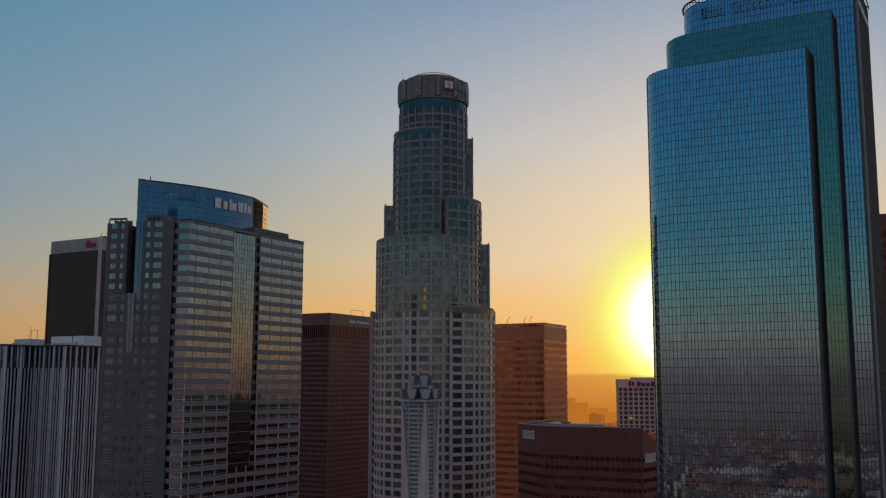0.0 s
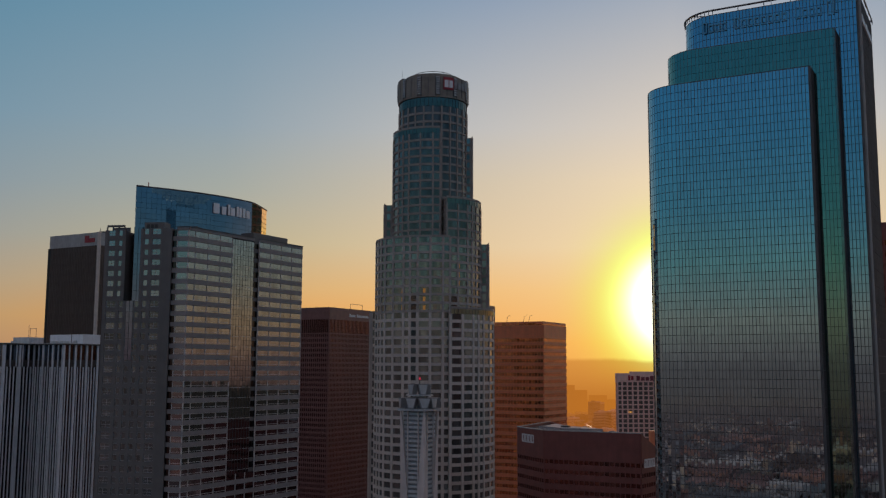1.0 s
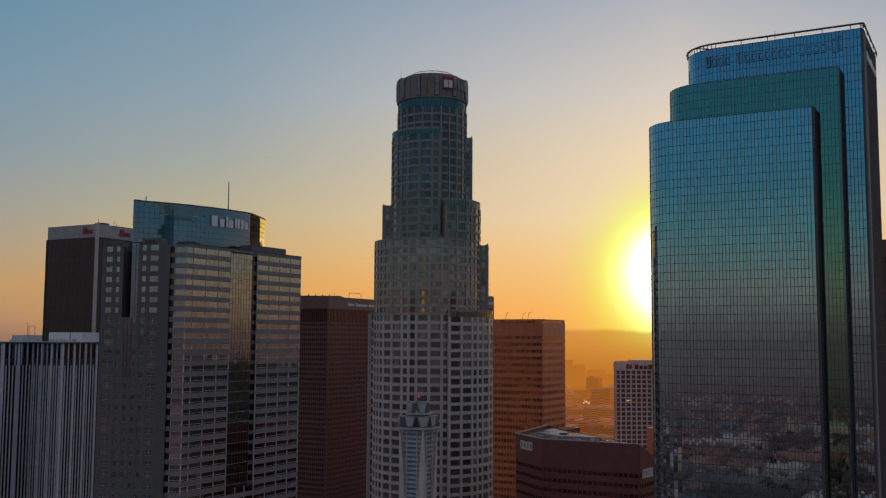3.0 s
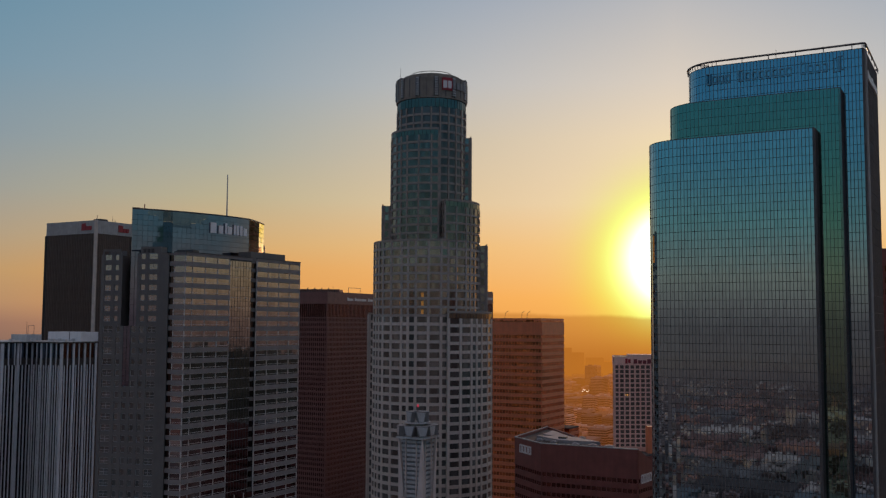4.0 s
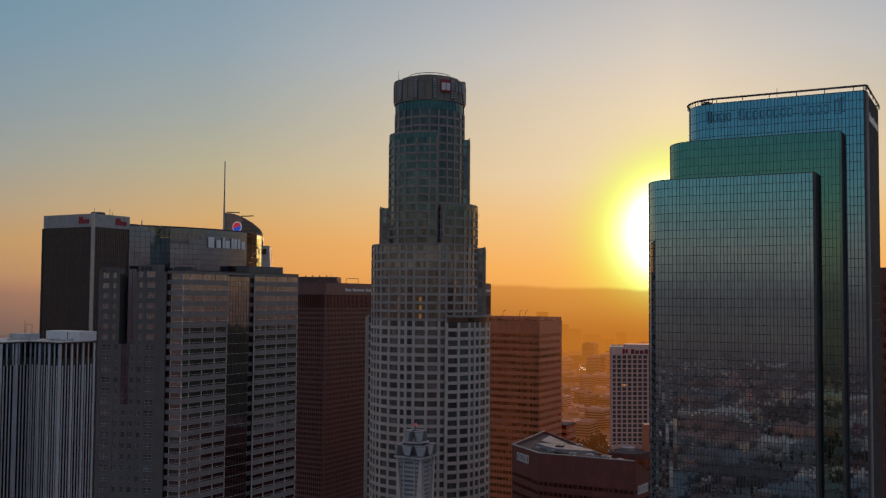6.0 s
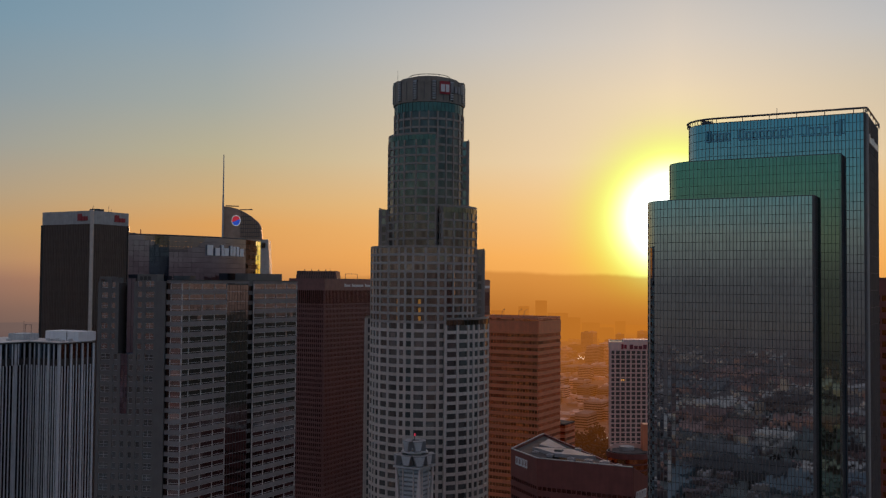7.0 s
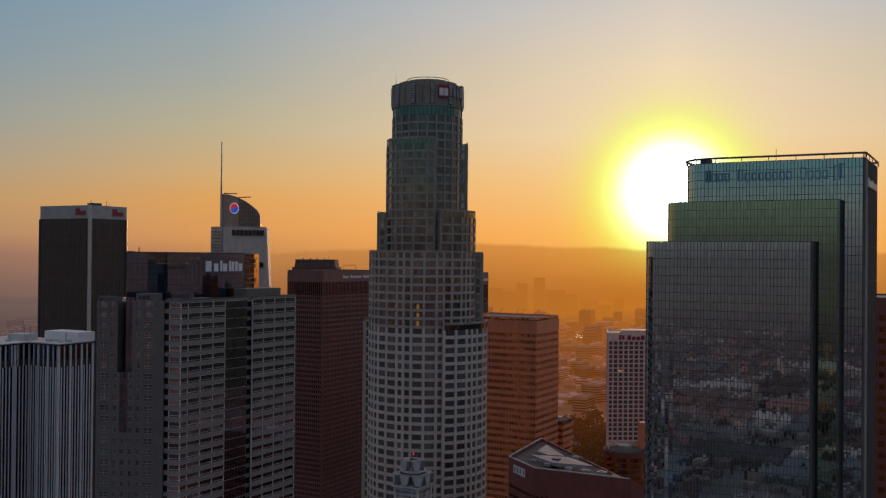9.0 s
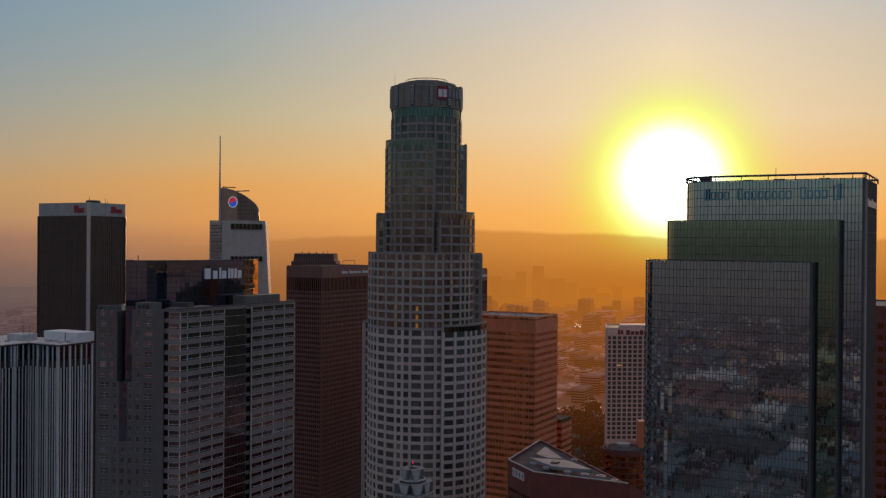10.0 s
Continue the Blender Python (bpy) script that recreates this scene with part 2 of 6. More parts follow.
COPPER_STONE = material("copper_brown_stone", (0.72, 0.235, 0.115), 0.38, 0.0, 0.12, 0.25, 0.004, 3.0, per_piece=0.08, grime=0.15)
MAROON = material("dark_maroon_stone", (0.21, 0.105, 0.095), 0.35, 0.0, 0.15, 0.25, 0.004, 3.0, per_piece=0.08, grime=0.1)
BLACK_METAL = material("bronze_black_metal", (0.045, 0.04, 0.038), 0.4, 0.3, 0.15, 0.3, per_piece=0.1)
RIB_STONE = material("grey_white_rib_concrete", (0.62, 0.64, 0.67), 0.65, 0.0, 0.08, 0.3, 0.004, 3.0, per_piece=0.1, grime=0.2)
WHITE_STONE = material("white_concrete", (0.66, 0.57, 0.53), 0.65, 0.0, 0.08, 0.3, 0.004, 3.0, per_piece=0.06, grime=0.15)
WHITE_PAINT = material("white_painted_metal", (0.75, 0.76, 0.78), 0.45, 0.0, 0.06, 0.3, grime=0.1)
CONCRETE = material("pale_concrete", (0.42, 0.42, 0.41), 0.75, 0.0, 0.12, 0.3, 0.006, 2.0, per_piece=0.08, grime=0.2)
STEEL = material("dark_steel", (0.09, 0.09, 0.095), 0.45, 0.6, 0.2, 0.5)
SCREEN = material("grey_horn_metal", (0.50, 0.51, 0.52), 0.5, 0.2, 0.1, 0.5, grime=0.2)
ROOF = material("grey_roof_gravel", (0.22, 0.21, 0.20), 0.85, 0.0, 0.3, 0.15, 0.01, 2.0)
ROOF_PALE = material("pale_roof_membrane", (0.5, 0.48, 0.46), 0.7, 0.0, 0.2, 0.1, 0.01, 2.0)
SIGN_WHITE = material("white_sign_letters", (0.7, 0.7, 0.7), 0.4, 0.0, 0.03)
SIGN_RED = material("red_sign", (0.32, 0.02, 0.03), 0.4, 0.0, 0.05)
SIDE_SHADE = material("shaded_side_glass", (0.06, 0.055, 0.058), 0.8, 0.0, 0.15, 0.2, per_piece=0.15, spec=0.15)
HORN_FRAME = material("weathered_grey_frame", (0.25, 0.25, 0.255), 0.6, 0.2, 0.15, 0.5)
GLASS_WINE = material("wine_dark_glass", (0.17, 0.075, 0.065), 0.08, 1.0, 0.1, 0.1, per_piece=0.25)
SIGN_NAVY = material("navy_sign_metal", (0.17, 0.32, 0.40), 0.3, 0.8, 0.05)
GLASS_SKYLIT = material("skylit_rose_glass", (0.42, 0.22, 0.17), 0.06, 1.0, 0.1, 0.1, 0.004, 0.3, per_piece=0.25)
ALUMINIUM = material("grey_aluminium_frame", (0.14, 0.13, 0.13), 0.5, 0.1, 0.15, 0.3)
FRAME_PALE = material("pale_window_frame", (0.62, 0.57, 0.54), 0.5, 0.0, 0.1, 0.5)
SUNSET_EDGE = material("sunset_tinted_glass", (0.74, 0.34, 0.15), 0.04, 1.0, 0.08, 0.1, 0.003, 0.3, per_piece=0.12)
# white concrete with the pink of the evening haze put into its colour
HAZE_PINK = material("haze_pink_concrete", (0.84, 0.53, 0.44), 0.65, 0.0, 0.08, 0.3, 0.004, 3.0, per_piece=0.06, grime=0.12)
ROOF_DARK = material("dark_roof_felt", (0.085, 0.08, 0.08), 0.9, 0.0, 0.3, 0.2, 0.006, 2.0, spec=0.1)
ROOF_SLAB = material("grey_roof_slab", (0.30, 0.28, 0.28), 0.7, 0.0, 0.2, 0.2, 0.006, 2.0)
WINDOW_FRAME = material("grey_window_frame", (0.46, 0.45, 0.45), 0.5, 0.1, 0.1, 0.5)
RIB_GLASS = material("slate_blue_glass", (0.12, 0.145, 0.18), 0.08, 1.0, 0.1, 0.1, 0.004, 0.3, per_piece=0.35)
STONE_ROUGH = material("dark_brown_rough_stone", (0.20, 0.12, 0.105), 0.85, 0.0, 0.15, 0.25, 0.004, 3.0, per_piece=0.08, spec=0.15)
SIGN_WINE = material("wine_red_sign", (0.20, 0.035, 0.045), 0.5, 0.0, 0.05)


def lit_sign(name, colour, power):
    """The face of an illuminated sign."""
    m = material(name, colour, 0.4, 0.0, 0.04)
    bsdf = m.node_tree.nodes["Principled BSDF"]
    bsdf.inputs["Emission Color"].default_value = (*colour, 1)
    bsdf.inputs["Emission Strength"].default_value = power
    return m


def clear_glass(name, tint, mirror):
    """Thin tinted glass that one sees through, with a mirror sheen."""
    m = material(name, mirror, 0.03, 1.0, 0.06, 0.1, 0.002, 0.3, per_piece=0.1)
    nt = m.node_tree
    see = nt.nodes.new("ShaderNodeBsdfTransparent")
    see.inputs[0].default_value = (*tint, 1)
    mix = nt.nodes.new("ShaderNodeMixShader")
    mix.inputs[0].default_value = 0.6
    nt.links.new(see.outputs[0], mix.inputs[1])
    nt.links.new(nt.nodes["Principled BSDF"].outputs[0], mix.inputs[2])
    nt.links.new(mix.outputs[0], nt.nodes["Material Output"].inputs[0])
    return m


GLASS_SCREEN = clear_glass("clear_screen_glass", (0.42, 0.50, 0.55), (0.185, 0.215, 0.30))


# ---- mesh helpers ----
G = 60.5  # the street grid's heading, degrees from +x


def heading(deg):
    return Vector((math.cos(radians(deg)), math.sin(radians(deg)), 0))


UA, VA = heading(G + 90), heading(G)  # along the faces seen, and away from the camera


class Geo:
    """Collects boxes and prisms for one mesh."""

    def __init__(self):
        self.v, self.f = [], []

    def box(self, o, a, b, c):
        """A box from the corner o along the edges a, b and c (right-handed)."""
        k = len(self.v)
        o, a, b, c = Vector(o), Vector(a), Vector(b), Vector(c)
        self.v += [tuple(p) for p in (o, o + a, o + a + b, o + b, o + c, o + a + c, o + a + b + c, o + b + c)]
        self.f += [tuple(k + i for i in q) for q in ((3, 2, 1, 0), (4, 5, 6, 7), (0, 1, 5, 4), (1, 2, 6, 5), (2, 3, 7, 6), (3, 0, 4, 7))]
        return self

    def prism(self, poly, z0, z1):
        """poly: corners in counter-clockwise order; z1 may be a list, one height a corner."""
        k, n = len(self.v), len(poly)
        top = z1 if isinstance(z1, (list, tuple)) else [z1] * n
        self.v += [(p[0], p[1], z0) for p in poly] + [(p[0], p[1], h) for p, h in zip(poly, top)]
        self.f += [tuple(k + i for i in reversed(range(n))), tuple(k + n + i for i in range(n))]
        self.f += [(k + i, k + (i + 1) % n, k + n + (i + 1) % n, k + n + i) for i in range(n)]
        return self

    def band(self, pts, out, inn, z0, z1):
        """One swept strip along the corners, from out metres outside them (to the right of the way) to inn inside."""
        pts = [Vector((p[0], p[1], 0)) for p in pts]
        n, k0 = len(pts), len(self.v)
        closed = (pts[0] - pts[-1]).length < 1e-4
        for i, p in enumerate(pts):
            e1 = (p - pts[i - 1]).normalized() if i else None
            e2 = (pts[i + 1] - p).normalized() if i < n - 1 else None
            if closed:
                e1 = e1 or (p - pts[-2]).normalized()
                e2 = e2 or (pts[1] - p).normalized()
            e1, e2 = e1 or e2, e2 or e1
            n1, n2 = Vector((e1.y, -e1.x, 0)), Vector((e2.y, -e2.x, 0))
            m = (n1 + n2) / (1 + n1.dot(n2))
            a, b = p + m * out, p - m * inn
            self.v += [(a.x, a.y, z0), (a.x, a.y, z1), (b.x, b.y, z1), (b.x, b.y, z0)]
        for i in range(n - 1):
            q = k0 + 4 * i
            self.f += [(q + j, q + 4 + j, q + 4 + (j + 1) % 4, q + (j + 1) % 4) for j in range(4)]
        if not closed:
            q = k0 + 4 * (n - 1)
            self.f += [(k0, k0 + 1, k0 + 2, k0 + 3), (q + 3, q + 2, q + 1, q)]
        return self

    def tube(self, pts, r, sides=8):
        """A bar of round section through the points."""
        k0 = len(self.v)
        pts = [Vector(p) for p in pts]
        for i, p in enumerate(pts):
            d = (pts[min(i + 1, len(pts) - 1)] - pts[max(i - 1, 0)]).normalized()
            s = d.cross(Vector((0, 0, 1)))
            s = s.normalized() if s.length > 1e-4 else Vector((1, 0, 0))
            q = s.cross(d)
            rr = r[i] if isinstance(r, (list, tuple)) else r
            self.v += [tuple(p + s * rr * math.cos(2 * math.pi * j / sides) + q * rr * math.sin(2 * math.pi * j / sides)) for j in range(sides)]
        for i in range(len(pts) - 1):
            for j in range(sides):
                a, b = k0 + i * sides + j, k0 + i * sides + (j + 1) % sides
                self.f.append((a, a + sides, b + sides, b))
        self.f.append(tuple(k0 + j for j in range(sides)))
        self.f.append(tuple(k0 + (len(pts) - 1) * sides + j for j in reversed(range(sides))))
        return self

    def mesh(self, name, mat, smooth=False):
        me = bpy.data.meshes.new(name)
        me.from_pydata(self.v, [], self.f)
        me.materials.append(mat)
        if smooth:
            me.polygons.foreach_set("use_smooth", [True] * len(me.polygons))
        me.update()
        return me


BASES = {}


def thing(name, x, y, label, category, group="", z=0.0):
    ob = tagged(new(name), label, category, group)
    ob.location = (x, y, z)
    BASES[ob] = Matrix.Translation((-x, -y, -z))
    return ob


def hang(ob, parent):
    """Puts ob, which lies in world coordinates, under its thing or part."""
    ob.parent = parent
    top = parent
    while top not in BASES:
        top = top.parent
    if parent is top:
        ob.matrix_parent_inverse = BASES[top]
    return ob


ROOFS, ROOFTOP = {}, {"roof_unit", "roof_house", "antenna", "roof_mast", "davit", "antenna_frame", "roof_frame", "roof_vent"}


def part(name, geo, mat, parent, label="", smooth=False):
    if name in ROOFTOP:
        parent = ROOFS.get(parent, parent)
    ob = new(name, geo.mesh(name, mat, smooth) if isinstance(geo, Geo) else geo)
    if label:
        ob["label"] = label
    if name == "roof":
        ROOFS[parent] = ob
    return hang(ob, parent)


def placed(name, mesh, m, parent):
    ob = new(name, mesh)
    ob.matrix_basis = m
    return hang(ob, parent)


def arc(cx, cy, r, a0, a1, n):
    return [Vector((cx + r * math.cos(radians(a0 + (a1 - a0) * i / n)), cy + r * math.sin(radians(a0 + (a1 - a0) * i / n)), 0)) for i in range(n + 1)]


rng = random.Random(5)


def facade(root, pts, z0, z1, fh, col, pane, spandrel=None, pier=None, parts=40, from_z=90.0, tilt=0.1, pane_in=0.0, gap=0.04, lit=0.0, names=("spandrel", "pier", "pane"), widths=None, split=(), gap_x=None, odd=(), framed=None, skip=None):
    """A facade along the corners pts, seen with its outside to the right of the way from first to last.
    fh: storey height; col: width of a column; pane: material; spandrel: (height, proud, material); pier: (width, proud, material).
    widths: column widths to repeat in place of col; split: shares of a pane's width for columns over 4 m.
    odd: (material, share) of panes that differ; framed: (bar, proud, material) of a frame round each pane; skip: a test on a pane's foot for panes left out.
    parts: how many panes are pieces of their own; spandrels and piers above from_z are pieces too."""
    pts = [Vector((p[0], p[1], 0)) for p in pts]
    rows = max(1, round((z1 - z0) / fh))
    fh = (z1 - z0) / rows
    sh = spandrel[0] if spandrel else 0.0
    segs = []
    runs = list(zip(pts, pts[1:]))
    if widths:
        # cut the line into columns of the given widths
        total = sum((q - p).length for p, q in runs)
        cuts, i = [0.0], 0
        while cuts[-1] < total - 0.5 * min(widths):
            cuts.append(cuts[-1] + widths[i % len(widths)])
            i += 1
        cuts = [c * total / cuts[-1] for c in cuts]
        def along(d):
            for p, q in runs:
                if d <= (q - p).length + 1e-6:
                    return p + (q - p).normalized() * d
                d -= (q - p).length
            return runs[-1][1].copy()
        marks = [along(c) for c in cuts]
        runs = list(zip(marks, marks[1:]))
    for p, q in runs:
        u = (q - p)
        length = u.length
        u.normalize()
        segs.append((p, u, Vector((u.y, -u.x, 0)), length, 1 if widths else max(1, round(length / col))))
    # spandrels: one band a storey, the bands share one mesh
    if spandrel:
        g = Geo().band(pts, spandrel[1], 0.3, 0, sh)
        me = g.mesh(names[0], spandrel[2])
        low = Geo()
        for k in range(rows):
            z = z0 + k * fh
            if z > from_z:
                placed(names[0], me, Matrix.Translation((0, 0, z)), root)
            else:
                low.band(pts, spandrel[1], 0.3, z, z + sh)
        if low.v:
            tagged(part("lower_facade_banding", low, spandrel[2], root), kind="stuff")
    pw = 0.0
    if pier:
        pw = pier[0]
        me = Geo().box((-pw / 2, -pier[1], 0), (pw, 0, 0), (0, 0.3 + pier[1], 0), (0, 0, z1 - z0)).mesh(names[1], pier[2])
        for i, (p, u, n, length, cols) in enumerate(segs):
            w = length / cols
            for c in range(cols + (1 if i == len(segs) - 1 else 0)):
                o = p + u * min(max(w * c, pw / 2), length - pw / 2) if len(segs) == 1 else p + u * w * c
                m = Matrix(((u.x, -n.x, 0, o.x), (u.y, -n.y, 0, o.y), (0, 0, 1, z0), (0, 0, 0, 1)))
                placed(names[1], me, m, root)
    # panes, from the top down
    cache, rest, made, frames = {}, {}, 0, Geo()
    for k in reversed(range(rows)):
        z = z0 + k * fh + sh
        h = fh - sh - gap
        for p, u, n, length, cols in segs:
            w = length / cols
            pwid = w - pw - (gap if gap_x is None else gap_x)
            if pwid < 0.1:
                continue
            shares = split if split and w > 4.0 else (1.0,)
            for c in range(cols):
                start = w * c + (w - pwid) / 2
                for share in shares:
                    ta, tb = (math.tan(radians(rng.gauss(0, tilt))) for _ in range(2))
                    o = p + u * start - n * pane_in + Vector((0, 0, z + gap / 2))
                    wide = round(pwid * share - (0.08 if len(shares) > 1 else 0), 3)
                    start += pwid * share
                    nn = (n + u * ta + Vector((0, 0, tb))).normalized()
                    uu = (u - nn * u.dot(nn)).normalized()
                    vv = nn.cross(uu)
                    if skip and skip(o):
                        continue
                    glass, dice = pane, rng.random()
                    for other, chance in odd:
                        if dice < chance:
                            glass = other
                            break
                        dice -= chance
                    if framed:
                        bar, proud, _ = framed
                        q = o + nn * proud
                        frames.box(q, uu * wide, nn * -0.1, vv * bar).box(q + vv * (h - bar), uu * wide, nn * -0.1, vv * bar)
                        frames.box(q, uu * bar, nn * -0.1, vv * h).box(q + uu * (wide - bar), uu * bar, nn * -0.1, vv * h)
                        if wide > 1.9:
                            frames.box(q + uu * (0.5 * (wide - bar)), uu * bar, nn * -0.1, vv * h).box(q + vv * (0.42 * h), uu * wide, nn * -0.1, vv * bar)
                    if made < parts:
                        if (wide, glass) not in cache:
                            cache[wide, glass] = Geo().box((0, 0, 0), (wide, 0, 0), (0, 0.12, 0), (0, 0, h)).mesh(names[2], glass)
                        m = Matrix(((uu.x, -nn.x, vv.x, o.x), (uu.y, -nn.y, vv.y, o.y), (uu.z, -nn.z, vv.z, o.z), (0, 0, 0, 1)))
                        placed(names[2], cache[wide, glass], m, root)
                        made += 1
                    else:
                        rest.setdefault(glass, Geo()).box(o, uu * wide, nn * -0.12, vv * h)
    for glass, geo in rest.items():
        tagged(part("window_glazing", geo, glass, root), kind="stuff")
    if frames.v:
        tagged(part("window_framing", frames, framed[2], root), kind="stuff")


def rails(root, pts, z0, z1, fh, up, h, proud, mat, from_z=90.0):
    """A thin rail along the windows of every storey."""
    rows = max(1, round((z1 - z0) / fh))
    fh = (z1 - z0) / rows
    me = Geo().band(pts, proud, 0.05, 0, h).mesh("window_rail", mat)
    for k in range(rows):
        if z0 + k * fh > from_z:
            placed("window_rail", me, Matrix.Translation((0, 0, z0 + k * fh + up)), root)


def inset(poly, d):
    """The polygon drawn in by d on all sides."""
    n = len(poly)
    out = []
    for i in range(n):
        a, b, c = (Vector((*poly[(i + j) % n][:2], 0)) for j in (-1, 0, 1))
        e1, e2 = (b - a).normalized(), (c - b).normalized()
        n1, n2 = Vector((-e1.y, e1.x, 0)), Vector((-e2.y, e2.x, 0))
        out.append(b + (n1 + n2) * (d / (1 + n1.dot(n2))))
    return out


def roof(root, poly, z, mat=ROOF, parapet=1.0, wall=GRANITE):
    """A roof sheet with a parapet round it."""
    part("roof", Geo().prism(inset(poly, 0.3), z - 0.6, z - 0.3), mat, root)
    if parapet:
        g = Geo().band(list(poly) + [poly[0]], 0.0, 0.5, z - 0.7, z + parapet)
        part("parapet", g, wall, root)


def bars(root, name, origin, u, n, width, height, mat, pattern, depth=0.35, label=""):
    """A sign as a row of plain blocks: pattern gives (start, width, bottom, height) in shares of the sign's size."""
    for s, w, b0, hh in pattern:
        o = Vector(origin) + u * (s * width) + Vector((0, 0, b0 * height)) + n * depth
        part(name, Geo().box(o, u * (w * width), n * -depth, Vector((0, 0, hh * height))), mat, root, label)


def hollow_bars(root, name, origin, u, n, width, height, mat, pattern, bar=0.3, depth=0.3):
    """A sign as a row of plain hollow blocks."""
    z = Vector((0, 0, 1))
    for s, w, b0, hh in pattern:
        o = Vector(origin) + u * (s * width) + z * (b0 * height) + n * depth
        a, c, d = u * (w * width), z * (hh * height), n * -depth
        g = Geo().box(o, a, d, z * bar).box(o + c - z * bar, a, d, z * bar)
        g.box(o + z * bar, u * bar, d, c - z * 2 * bar).box(o + a - u * bar + z * bar, u * bar, d, c - z * 2 * bar)
        part(name, g, mat, root)


def lettering(n, seed, tall=(0,), word_gaps=()):
    """Blocks of even height, with gaps, for writing that is not lettered."""
    out, x = [], 0.0
    step = 1.0 / n
    for i in range(n):
        if i in word_gaps:
            continue
        out.append((i * step + 0.08 * step, 0.8 * step, 0.0, 1.0 if i in tall else 0.74))
    return out


# ---- ground and distance ----
def ground():
    g = Geo()
    n, rad = 96, 4900.0
    rings = [0, 300, 800, 1600, 2600, 3800, rad]
    g.v.append((0, 0, 0))
    for r in rings[1:]:
        g.v += [(r * math.cos(2 * math.pi * i / n), r * math.sin(2 * math.pi * i / n), 0) for i in range(n)]
    g.f += [(0, 1 + i, 1 + (i + 1) % n) for i in range(n)]
    for k in range(len(rings) - 2):
        a, b = 1 + k * n, 1 + (k + 1) * n
        g.f += [(a + i, b + i, b + (i + 1) % n, a + (i + 1) % n) for i in range(n)]
    m = material("city_ground", (0.15, 0.115, 0.10), 0.9, 0.0, 0.5, 0.02, per_piece=0.0)
    ob = new("ground", g.mesh("ground", m))
    tagged(ob, "grey asphalt city ground with streets and lots", "ground", kind="structure")


ground()


# ---- the stepped mirror-glass tower ----
def rounded_slab(s0, s1, d0, d1, r_left, r_right):
    """Counter-clockwise outline of a slab: s runs to the left along the face, d away from the camera."""
    o = Vector((80.8, 212.3, 0))
    def at(s, d):
        return o + UA * s + VA * d
    front = []
    n = 14
    for i in range(n + 1):
        a = radians(90 * i / n)
        front.append(at(s1 - r_left + r_left * math.cos(a), d0 + r_left - r_left * math.sin(a)))
    k = 3
    for i in range(k + 1):
        a = radians(90 * i / k)
        front.append(at(s0 + r_right - r_right * math.sin(a), d0 + r_right - r_right * math.cos(a)))
    return front, [at(s0, d1), at(s1, d1)]


